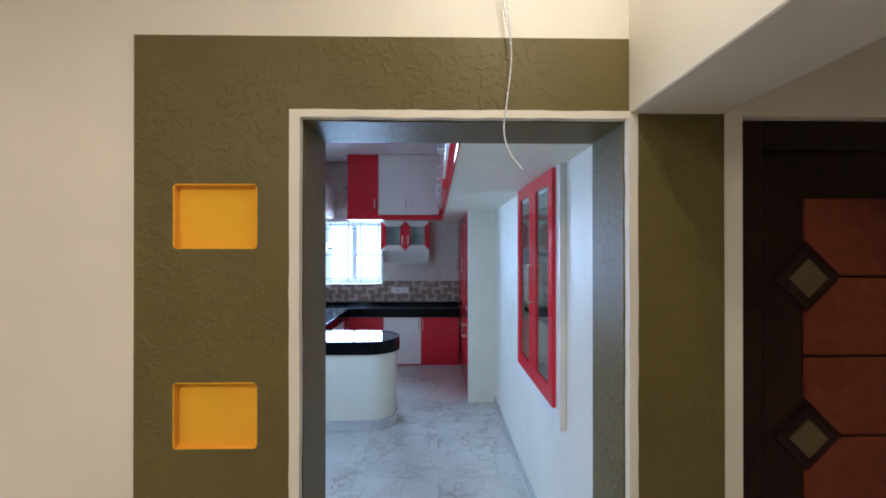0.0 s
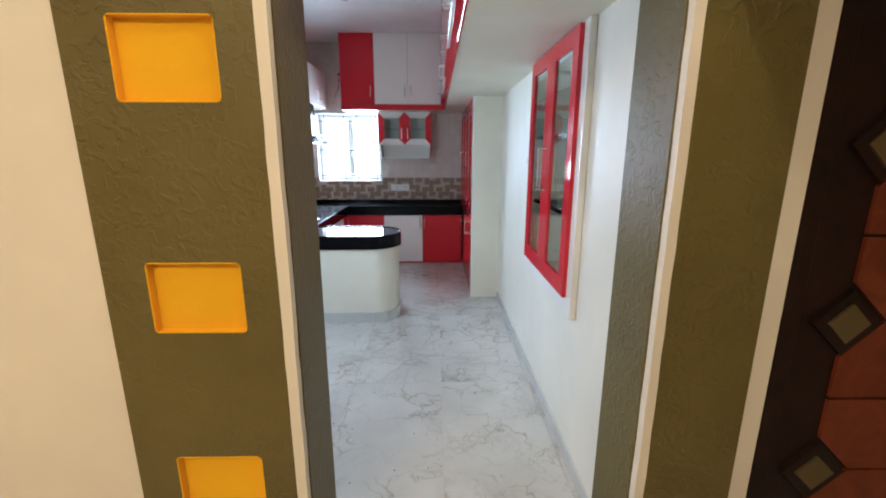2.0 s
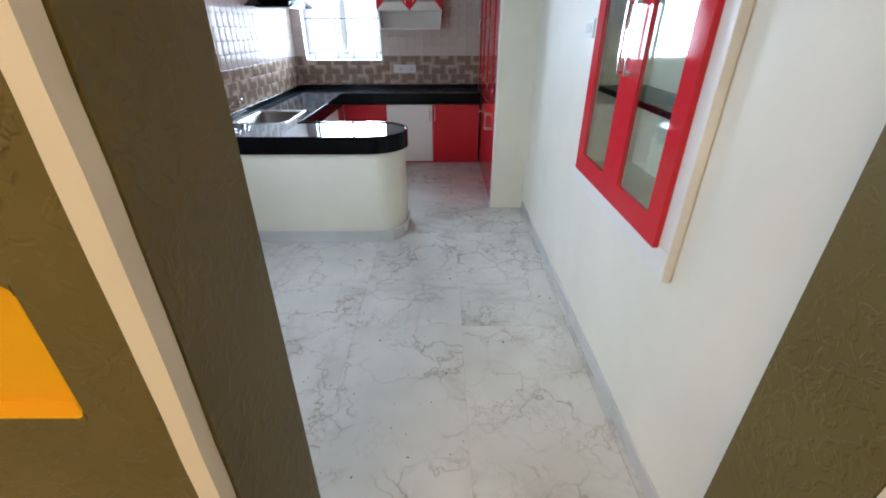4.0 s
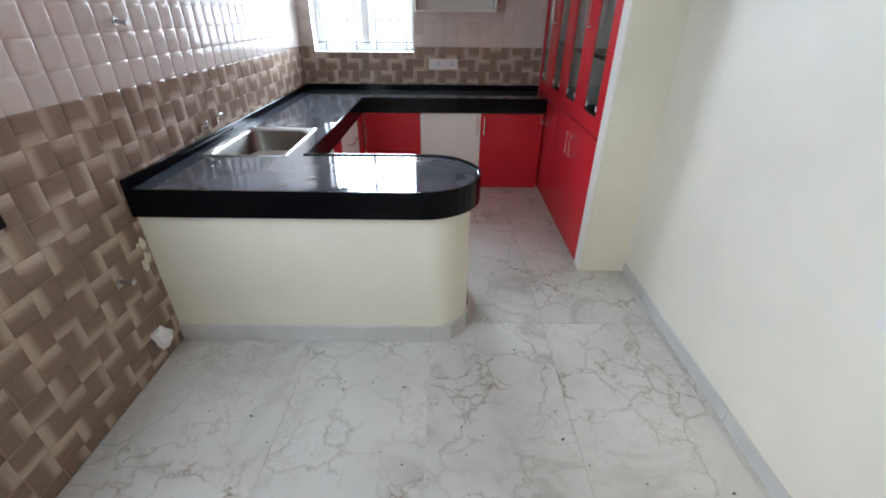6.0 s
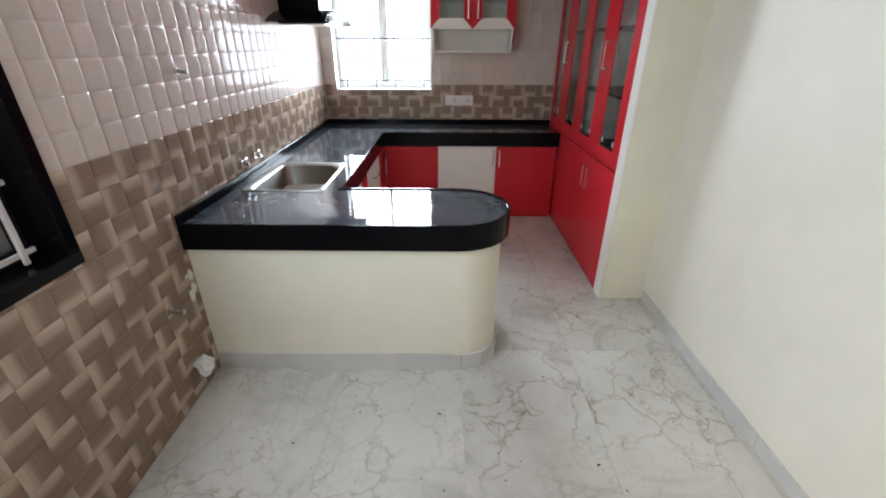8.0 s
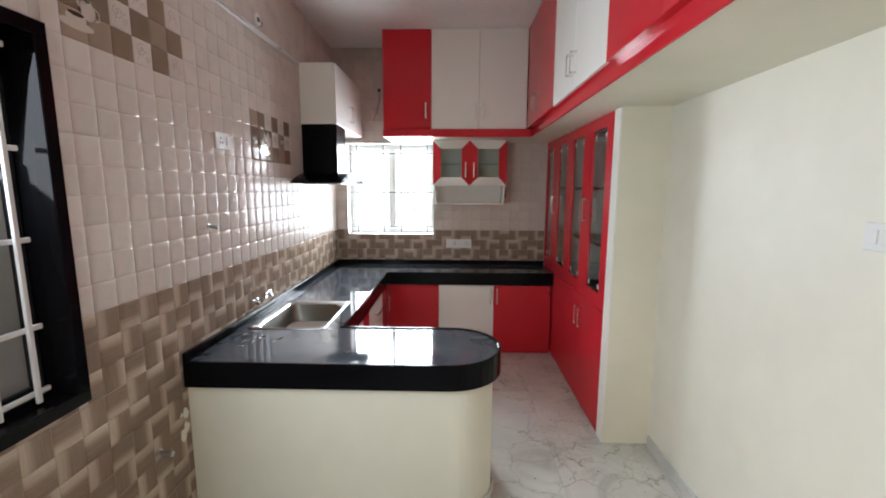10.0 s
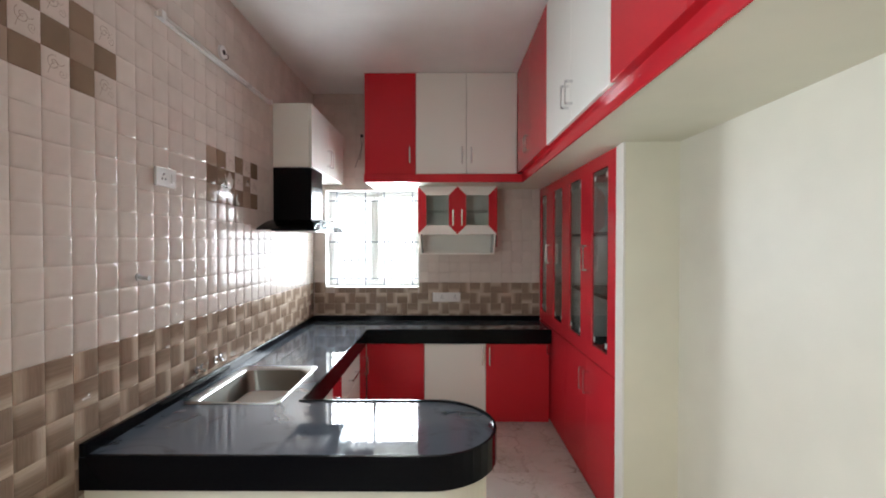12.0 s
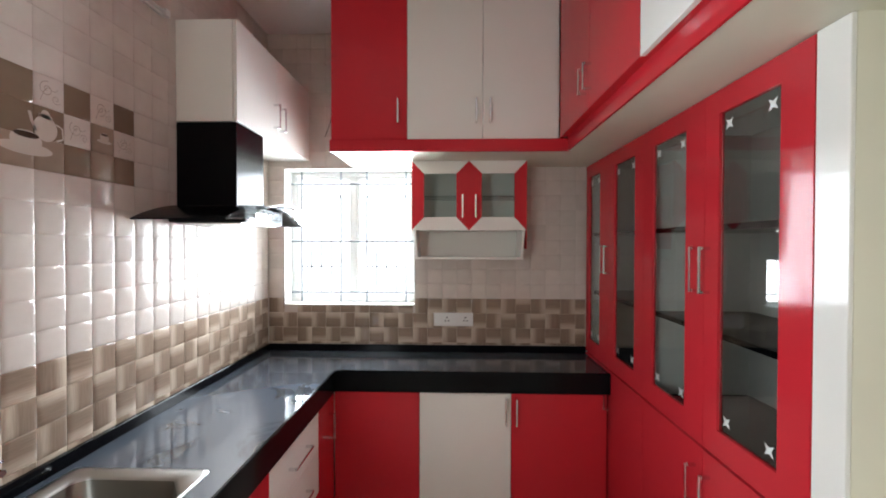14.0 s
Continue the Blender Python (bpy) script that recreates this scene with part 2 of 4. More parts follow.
# clear glass, greenish
GLASS = mat("clear_glass", (.93, .97, .95), .02)
bsdf(GLASS).inputs["Transmission Weight"].default_value = 1.0
bsdf(GLASS).inputs["IOR"].default_value = 1.45
SMOKE = mat("grey_cabinet_glass", (.55, .58, .55), .02)
bsdf(SMOKE).inputs["Transmission Weight"].default_value = 1.0
bsdf(SMOKE).inputs["IOR"].default_value = 1.45
GREENISH = mat("greenish_shelf_glass", (.68, .75, .71), .02)
bsdf(GREENISH).inputs["Transmission Weight"].default_value = 1.0
bsdf(GREENISH).inputs["IOR"].default_value = 1.45
TINT = mat("tinted_hood_glass", (.72, .77, .77), .03)
bsdf(TINT).inputs["Transmission Weight"].default_value = .9
ETCH = mat("etched_star", (.72, .78, .76), .5)
BULB = mat("glowing_bulb", (1, .9, .7), .3)
bsdf(BULB).inputs["Emission Color"].default_value = (1, .8, .5, 1)
bsdf(BULB).inputs["Emission Strength"].default_value = 12
# door timber
WOOD = mat("polished_dark_wood", (.035, .014, .008), .42, spec=.2)
wt = tex(WOOD, 6, 5, .6, 2.5)
wc = ramp(WOOD, wt.outputs[0], [(.3, (.010, .005, .0035)), (.7, (.024, .010, .006))])
ln(WOOD, wc.outputs[0], bsdf(WOOD).inputs["Base Color"])
TEAK = mat("red_brown_teak", (.20, .045, .016), .4, spec=.25)
tt = tex(TEAK, 7, 5, .6, 2.0)
tc = ramp(TEAK, tt.outputs[0], [(.3, (.13, .026, .009)), (.7, (.20, .043, .014))])
ln(TEAK, tc.outputs[0], bsdf(TEAK).inputs["Base Color"])
BRASS = mat("aged_brass", (.20, .15, .07), .45, .8)
CARD = paint("brown_cardboard", (.26, .13, .045), .8, .1, 40, .1)
WRAP = mat("plastic_wrapped_card", (.46, .38, .30), .12, coat=.6)
bump(WRAP, tex(WRAP, 22, 3).outputs[0], .6, .01)
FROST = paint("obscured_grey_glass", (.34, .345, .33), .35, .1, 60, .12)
GRIT = mat("dark_grit", (.06, .055, .05), .8)


# ---- mesh helpers ----
def finish(name, bm, material, parent=None, label="", smooth=False):
    bmesh.ops.recalc_face_normals(bm, faces=bm.faces)
    me = bpy.data.meshes.new(name)
    bm.to_mesh(me)
    bm.free()
    for one in (material if isinstance(material, (list, tuple)) else [material]):
        me.materials.append(one)
    if smooth:
        for p in me.polygons:
            p.use_smooth = True
    ob = new(name, me)
    if parent:
        ob.parent = parent
    if label:
        ob["label"] = label
    return ob


def part(name, bm, material, parent, label="", smooth=False):
    return finish(name, bm, material, parent, label, smooth)


def empty(name, label, category, group=""):
    o = new(name)
    o.empty_display_size = .05
    return tagged(o, label, category, group)


def structure(name, bm, material, label, smooth=False):
    return tagged(finish(name, bm, material, None, "", smooth), label, "", "", "structure")


def add_box(bm, x0, x1, y0, y1, z0, z1, bevel=0.0, seg=1):
    m = Matrix.Translation(((x0 + x1) / 2, (y0 + y1) / 2, (z0 + z1) / 2)) @ Matrix.Diagonal((abs(x1 - x0), abs(y1 - y0), abs(z1 - z0), 1))
    r = bmesh.ops.create_cube(bm, size=1, matrix=m)
    if bevel:
        es = list({e for v in r["verts"] for e in v.link_edges})
        bmesh.ops.bevel(bm, geom=es, offset=bevel, segments=seg, affect='EDGES', profile=.5)
    return bm


def bx(x0, x1, y0, y1, z0, z1, bevel=0.0, seg=1):
    return add_box(bmesh.new(), x0, x1, y0, y1, z0, z1, bevel, seg)


def boxes(*rows):
    bm = bmesh.new()
    for r in rows:
        add_box(bm, *r)
    return bm


def cyl(bm, a, b, r, seg=12, r2=None):
    a, b = Vector(a), Vector(b)
    d = b - a
    m = Matrix.Translation((a + b) / 2) @ d.to_track_quat("Z", "Y").to_matrix().to_4x4()
    bmesh.ops.create_cone(bm, cap_ends=True, segments=seg, radius1=r, radius2=r if r2 is None else r2, depth=d.length, matrix=m)
    return bm


def tube(bm, pts, r, seg=8):
    for a, b in zip(pts, pts[1:]):
        cyl(bm, a, b, r, seg)
        bmesh.ops.create_icosphere(bm, subdivisions=1, radius=r, matrix=Matrix.Translation(b))
    return bm


def prism(bm, outline, axis, lo, hi):
    """A flat outline (two coordinates) pushed out along axis from lo to hi."""
    def at(p, h):
        return {"x": (h, p[0], p[1]), "y": (p[0], h, p[1]), "z": (p[0], p[1], h)}[axis]
    a = [bm.verts.new(at(p, lo)) for p in outline]
    b = [bm.verts.new(at(p, hi)) for p in outline]
    n = len(outline)
    bm.faces.new(a)
    bm.faces.new(b[::-1])
    for i in range(n):
        bm.faces.new((a[i], a[(i + 1) % n], b[(i + 1) % n], b[i]))
    return bm


def frame_box(bm, axis, at0, at1, u0, u1, v0, v1, w, bevel=0.0):
    """A four-sided frame in the plane across axis, w wide."""
    for a, b, c, d in ((u0, u1, v0, v0 + w), (u0, u1, v1 - w, v1), (u0, u0 + w, v0 + w, v1 - w), (u1 - w, u1, v0 + w, v1 - w)):
        if axis == "x":
            add_box(bm, at0, at1, a, b, c, d, bevel)
        else:
            add_box(bm, a, b, at0, at1, c, d, bevel)
    return bm


def handle(parent, p, normal, along, length=.13, out=.036):
    """A chrome bow handle with two square feet; p is its middle on the face."""
    p, n, a = Vector(p), Vector(normal), Vector(along)
    bm = bmesh.new()
    t = n.cross(a)

    def blk(c, la, ln_, lt):
        m = Matrix.Translation(c) @ Matrix((a, n, t)).transposed().to_4x4() @ Matrix.Diagonal((la, ln_, lt, 1))
        bmesh.ops.create_cube(bm, size=1, matrix=m)
    blk(p + n * out, length, .007, .011)
    for s in (-1, 1):
        blk(p + a * s * (length / 2 - .006) + n * (out / 2 - .002), .012, out - .004, .012)
    bmesh.ops.bevel(bm, geom=list(bm.edges), offset=.0015, segments=1, affect='EDGES')
    return part("handle", bm, CHROME, parent, "chrome bow handle")


# ---- places ----
LX, BY, RX = -2.10, 7.864, .445       # left tiled wall, back tiled wall, right wall
FY0, FY1 = 2.614, 2.905               # wall between hall and kitchen
CZ, SZ = 3.08, 2.13                   # ceiling, underside of the loft
HZ = 2.95                             # hall ceiling
OX0, OX1, OZ = -.642, .400, 2.107     # the opening
WX0, WX1, WZ0, WZ1 = -1.987, -1.049, 1.154, 2.127   # back window
SY0, SY1, SZ0, SZ1 = 3.45, 4.70, .912, 2.152        # side window, outer edge of its stone frame
P = .1036                             # tile pitch along the wall
R = .1041                             # tile pitch upwards
BAND = 1.205                          # top of the brown tiles

# pale overcast distance beyond the window
GLOW = mat("daylight_haze", (.9, .95, 1.0), 1.0)
bsdf(GLOW).inputs["Emission Color"].default_value = (.93, .98, 1.0, 1)
bsdf(GLOW).inputs["Emission Strength"].default_value = HAZE
structure("backdrop", bx(-9, 6, 12.0, 12.05, -3, 8), GLOW, "pale overcast daylight beyond the window")

# ---- kitchen shell ----
GB = .006
structure("wall_west", boxes(
    (LX - .23, LX - GB, FY1, SY0, 0, CZ), (LX - .23, LX - GB, SY1, BY + .23, 0, CZ),
    (LX - .23, LX - GB, SY0, SY1, 0, SZ0), (LX - .23, LX - GB, SY0, SY1, SZ1, CZ)), GROUT, "tiled kitchen wall with a barred window")
structure("wall_north", boxes(
    (LX - GB, WX0, BY + GB, BY + .23, 0, CZ), (WX1, RX + .6, BY + GB, BY + .23, 0, CZ),
    (WX0, WX1, BY + GB, BY + .23, 0, WZ0), (WX0, WX1, BY + GB, BY + .23, WZ1, CZ)), GROUT, "tiled kitchen wall with a bright window")
# right wall with the recess of the wall shelf and of the tall unit
structure("wall_east", boxes(
    (RX, RX + .23, FY1, 3.50, 0, CZ), (RX, RX + .23, 4.34, 5.94, 0, CZ), (RX, RX + .23, 3.50, 4.34, 0, .90),
    (RX, RX + .23, 3.50, 4.34, 2.09, CZ), (RX + .23, RX + .29, 3.4, 4.44, .8, 2.2),
    (RX + .23, RX + .35, 5.94, BY + .23, 0, CZ)), OFF_WHITE, "smooth off-white painted kitchen wall")
structure("wall_pier", bx(.160, RX + .1, 5.92, 6.015, 0, SZ + .02), CREAM, "cream plastered pier at the end of the tall cabinets")
structure("wall_south", boxes(
    (-3.4, -1.030, FY0 + .006, FY1, -.02, CZ + .1), (-.770, OX0 - .002, FY0 + .006, FY1, -.02, CZ + .1),
    (-1.030, -.770, FY0 + .027, FY1, -.02, CZ + .1), (-1.030, -.770, FY0 + .006, FY0 + .027, -.02, .448), (-1.030, -.770, FY0 + .006, FY0 + .027, .663, 1.070),
    (-1.030, -.770, FY0 + .006, FY0 + .027, 1.277, 1.692), (-1.030, -.770, FY0 + .006, FY0 + .027, 1.895, CZ + .1), (OX1 + .002, .768, FY0 + .006, FY1, -.02, CZ + .1), (1.99, 3.4, FY0 + .006, FY1, -.02, CZ + .1),
    (.768, 1.99, FY0 + .006, FY1, 2.118, CZ + .1), (.768, 1.99, FY0 + .10, FY1, -.02, 2.118), (OX0 - .002, OX1 + .002, FY0 + .006, FY1, OZ + .002, CZ + .1)),
    HALL_CREAM, "cream painted wall with a wide doorway")
structure("ceiling", bx(-2.4, 1.0, FY1, BY + .23, CZ, CZ + .14), CEIL, "white painted kitchen ceiling")
structure("loft_slab", boxes((-.112, RX, FY1, BY, SZ, SZ + .06), (-1.49, -.112, 7.36, BY, SZ, SZ + .06)), CREAM, "cream painted underside of the loft slab")

# jambs and head of the doorway in olive relief paint, with a pale border
lining = tagged(empty("doorway_lining", "", ""), "grey-olive textured lining of the doorway", "", "", "structure")
part("jamb", bx(OX0 - .002, OX0 + .006, FY0 + .03, FY1 + .004, 0, OZ), OLIVE, lining)
part("jamb", bx(OX1 - .006, OX1 + .002, FY0 + .03, FY1 + .004, 0, OZ), OLIVE, lining)
part("head", bx(OX0 + .006, OX1 - .006, FY0 + .03, FY1 + .004, OZ - .006, OZ + .002), OLIVE, lining)


def wavy(bm, x0, x1, z0, z1, y0, y1, upright, seed):
    """A hand-painted border with slightly uneven edges."""
    rnd = random.Random(seed)
    n = 26
    a, b = [], []
    for i in range(n + 1):
        f = i / n
        j0, j1 = rnd.uniform(-.0014, .0014), rnd.uniform(-.0014, .0014)
        if upright:
            z = z0 + (z1 - z0) * f
            a.append((x0 + j0, z))
            b.append((x1 + j1, z))
        else:
            x = x0 + (x1 - x0) * f
            a.append((x, z0 + j0))
            b.append((x, z1 + j1))
    return prism(bm, a + b[::-1], "y", y0, y1)


tr = bmesh.new()
wavy(tr, OX0 - .030, OX0 + .002, 0, OZ + .022, FY0 - .003, FY0 + .028, True, 3)
wavy(tr, OX1 - .002, OX1 + .027, 0, OZ + .022, FY0 - .003, FY0 + .028, True, 4)
wavy(tr, OX0 + .002, OX1 - .002, OZ - .002, OZ + .022, FY0 - .003, FY0 + .028, False, 5)
structure("trim_doorway", tr, HALL_CREAM, "pale hand-painted border round the doorway")
structure("threshold", bx(OX0 + .006, OX1 - .006, FY0 - .02, FY1 + .002, -.03, .004, .003), GRANITE, "polished black granite threshold")

# ---- hall shell ----
structure("hall_wall_east", bx(3.2, 3.4, -2.8, FY0 + .006, -.02, HZ), HALL_CREAM, "cream painted hall wall")
structure("hall_wall_west", bx(-3.4, -3.2, -2.8, FY0 + .006, -.02, HZ), HALL_CREAM, "cream painted hall wall")
structure("hall_wall_south", bx(-3.2, 3.2, -2.8, -2.6, -.02, HZ), HALL_CREAM, "cream painted hall wall")
structure("hall_ceiling", bx(-3.4, 3.4, -2.8, FY0 + .006, HZ, HZ + .14), CEIL, "white hall ceiling")
structure("beam", bx(.400, .700, -2.6, FY0 + .005, 2.122, HZ, .004), HALL_CREAM, "cream painted ceiling beam of the hall")

# olive field with three cut-out niches
NX0, NX1 = -1.030, -.770
NZ = ((1.070, 1.277), (1.692, 1.895), (.448, .663))
ol = bmesh.new()
zz = sorted(NZ)
oy0, oy1 = FY0 - .002, FY0 + .0055
add_box(ol, -1.150, NX0, oy0, oy1, .10, 2.358)
add_box(ol, NX1, OX0 - .031, oy0, oy1, .10, 2.358)
add_box(ol, OX0 - .031, .398, oy0, oy1, OZ + .0225, 2.358)
lo = .10
for a, b in zz + [(2.358, 2.358)]:
    add_box(ol, NX0, NX1, oy0, oy1, lo, a)
    lo = b
for a, b in NZ:
    for cx, cz, q0 in ((NX0, a, 180), (NX1, a, 270), (NX1, b, 0), (NX0, b, 90)):
        r = .014
        mx, mz = cx + (r if cx == NX0 else -r), cz + (r if cz == a else -r)
        prism(ol, [(cx, cz)] + [(mx + r * math.cos(radians(q0 + 90 * i / 5)), mz + r * math.sin(radians(q0 + 90 * i / 5))) for i in range(6)], "y", oy0 - .0012, oy0 + .012)
structure("wall_panel_olive", ol, OLIVE, "olive green textured paint field round the doorway")
structure("wall_strip_olive", bx(OX1 + .028, .703, oy0, oy1, .10, 2.121), OLIVE, "olive green textured paint strip beside the doorway")


def niche(z0, z1):
    th = empty("wall_niche", "shallow niche painted bright yellow in the olive wall", "niche", "yellow niches in the olive wall")
    y0, y1, w = FY0 - .003, FY0 + .026, .004
    part("back_panel", bx(NX0 + w, NX1 - w, y1 - .003, y1, z0 + w, z1 - w), YELLOW, th)
    part("reveal", boxes((NX0, NX0 + w, y0, y1, z0, z1, .001), (NX1 - w, NX1, y0, y1, z0, z1, .001),
                         (NX0 + w, NX1 - w, y0, y1, z0, z0 + w, .001), (NX0 + w, NX1 - w, y0, y1, z1 - w, z1, .001)), YELLOW, th)
    return th


for a, b in NZ:
    niche(a, b)

# ---- hall things ----
def main_door():
    th = empty("main_door", "closed dark polished wooden door with red-brown panels and brass studs", "door")
    x0, x1, y = .770, 1.988, FY0 + .095
    fr = boxes((x0, x0 + .095, y - .05, y, 0, 2.116, .004), (x1 - .095, x1, y - .05, y, 0, 2.116, .004), (x0 + .095, x1 - .095, y - .05, y, 2.02, 2.116, .004))
    part("door_frame", fr, WOOD, th, "dark polished door frame")
    part("door_leaf", bx(x0 + .097, x1 - .097, y - .036, y - .001, .01, 2.018, .002), WOOD, th)
    # red-brown raised panels, cut at alternate corners round the studs
    px0, px1, h = 1.012, 1.746, .263
    for i in range(6):
        z1 = 1.859 - i * h
        z0 = z1 - h + .010
        c = .115
        if i % 2 == 0:
            o = [(px0, z0 + c), (px0 + c, z0), (px1 - c, z0), (px1, z0 + c), (px1, z1), (px0, z1)]
        else:
            o = [(px0, z0), (px1, z0), (px1, z1 - c), (px1 - c, z1), (px0 + c, z1), (px0, z1 - c)]
        part("panel", prism(bmesh.new(), o, "y", y - .048, y - .035), TEAK, th, "red-brown teak panel")
    for i in range(3):
        for sx in (1.010, 1.748):
            zc = 1.596 - i * 2 * h
            for nm, rr, ya, mt in (("stud_base", .105, y - .052, WOOD), ("stud", .064, y - .060, BRASS)):
                o = [(sx - rr, zc), (sx, zc - rr), (sx + rr, zc), (sx, zc + rr)]
                part(nm, prism(bmesh.new(), o, "y", ya, y - .034), mt, th, "square brass stud set on its corner" if nm == "stud" else "")
    return th


main_door()


def curve_points(knots, n):
    """A smooth line through the knots, n steps between two."""
    ks = [Vector(k) for k in knots]
    ks = [ks[0] * 2 - ks[1]] + ks + [ks[-1] * 2 - ks[-2]]
    out = []
    for a, b, c, d in zip(ks, ks[1:], ks[2:], ks[3:]):
        for i in range(n):
            f = i / n
            out.append(.5 * ((2 * b) + (c - a) * f + (2 * a - 5 * b + 4 * c - d) * f * f + (3 * b - a - 3 * c + d) * f ** 3))
    return out + [ks[-2]]


def hanging_wire():
    bm = bmesh.new()
    y = 2.57
    tube(bm, curve_points([(-.010, y - .01, 2.945), (-.005, y, 2.55), (.003, y, 2.44), (.014, y, 2.34), (.016, y, 2.26), (.004, y, 2.15), (-.006, y, 2.05), (.012, y - .01, 1.98), (.046, y - .02, 1.932)], 5), .0022, 6)
    tube(bm, curve_points([(-.018, y - .01, 2.945), (-.016, y, 2.55), (-.004, y, 2.42), (.014, y, 2.335)], 5), .0018, 6)
    ob = finish("electric_wire", bm, PLASTIC, None, "", True)
    return tagged(ob, "thin white electric wire hanging loose from the ceiling", "wire")


hanging_wire()


def bulb():
    th = empty("ceiling_bulb", "warm glowing bulb hanging from a white ceiling holder", "lamp")
    x, y = .08, 2.00
    bm = bmesh.new()
    cyl(bm, (x, y, 2.95), (x, y, 2.93), .045, 20)
    cyl(bm, (x, y, 2.93), (x, y, 2.82), .006, 10)
    cyl(bm, (x, y, 2.82), (x, y, 2.765), .022, 16)
    part("holder", bm, PLASTIC, th)
    bm = bmesh.new()
    bmesh.ops.create_uvsphere(bm, u_segments=16, v_segments=10, radius=.026, matrix=Matrix.Translation((x, y, 2.745)))
    part("bulb", bm, BULB, th, "glowing bulb", True)
    return th


bulb()
hp = empty("ceiling_panel_lamp", "long white ceiling lamp of the hall", "lamp")
part("housing", bx(-1.92, -.68, .24, .56, 2.90, 2.95, .006), PLASTIC, hp)


# ---- base cabinets ----
def door_panel(parent, axis, face, u0, u1, z0, z1, material, out, t=.018, name="door"):
    """A flat laminate door; face is its front plane and out the side it looks to."""
    g = .0015
    back = face - out * t
    lo_, hi_ = min(face, back), max(face, back)
    if axis == "y":
        bm = bx(u0 + g, u1 - g, lo_, hi_, z0 + g, z1 - g, .0015)
    else:
        bm = bx(lo_, hi_, u0 + g, u1 - g, z0 + g, z1 - g, .0015)
    return part(name, bm, material, parent, "glossy red laminate door" if material is RED else "white laminate door")


def base_unit_back(x0, x1, material, hx):
    colour = "red" if material is RED else "white"
    th = empty("base_cabinet", colour + " laminate base cabinet under the black counter", "cabinet", "base cabinets under the counter")
    part("body", bx(x0 + .001, x1 - .001, 7.425, BY - .002, .0, .702), WHITE_LAM, th)
    d = door_panel(th, "y", 7.405, x0, x1, .02, .702, material, -1)
    if hx is not None:
        handle(d, (hx, 7.405, .60), (0, -1, 0), (0, 0, 1), .16)
    part("plinth", bx(x0 + .001, x1 - .001, 7.42, 7.43, 0.001, .05), RED, th)
    return th


base_unit_back(-1.490, -.976, RED, None)
base_unit_back(-.976, -.430, WHITE_LAM, -.462)
base_unit_back(-.430, .135, RED, -.400)


def side_unit(y0, y1, fronts, label):
    """A unit under the sink counter; fronts: (y0, y1, z0, z1, material, handle)."""
    th = empty("base_cabinet", label, "cabinet", "base cabinets under the counter")
    part("body", bx(LX + .002, -1.512, y0 + .001, y1 - .001, 0, .702), WHITE_LAM, th)
    for a, b, z0, z1, material, hd in fronts:
        d = door_panel(th, "x", -1.492, a, b, z0, z1, material, 1, name="drawer_front" if hd == "h" else "door")
        if hd == "h":
            handle(d, (-1.492, (a + b) / 2, (z0 + z1) / 2), (1, 0, 0), (0, 1, 0), .22)
        elif hd:
            handle(d, (-1.492, hd, z1 - .16), (1, 0, 0), (0, 0, 1), .15)
    return th


side_unit(5.745, 6.310, [(5.745, 6.310, .02, .70, WHITE_LAM, 6.26)], "white laminate cabinet below the sink")
side_unit(6.310, 6.534, [(6.310, 6.534, .02, .70, RED, 6.36)], "narrow red laminate cabinet beside the drawers")
side_unit(6.534, 7.120, [(6.534, 7.120, .50, .70, WHITE_LAM, "h"), (6.534, 7.120, .26, .50, WHITE_LAM, "h"), (6.534, 7.120, .02, .26, RED, "h")], "drawer unit with white and red laminate fronts")
side_unit(7.120, 7.400, [(7.120, 7.400, .02, .70, RED, 7.30)], "red laminate corner cabinet under the counter")


# ---- peninsula ----
def arc(cx, cy, r, a0, a1, n):
    return [(cx + r * math.cos(radians(a0 + (a1 - a0) * i / n)), cy + r * math.sin(radians(a0 + (a1 - a0) * i / n))) for i in range(n + 1)]


def wall_round(off):
    return [(LX, 5.215 + off)] + arc(-.82, 5.215 + off + .20, .20, -90, 0, 10) + [(-.62, 5.70), (LX, 5.70)]


structure("wall_peninsula", prism(bmesh.new(), wall_round(0), "z", 0, .711), CREAM, "low cream plastered wall carrying the counter", False)

TOP = .83


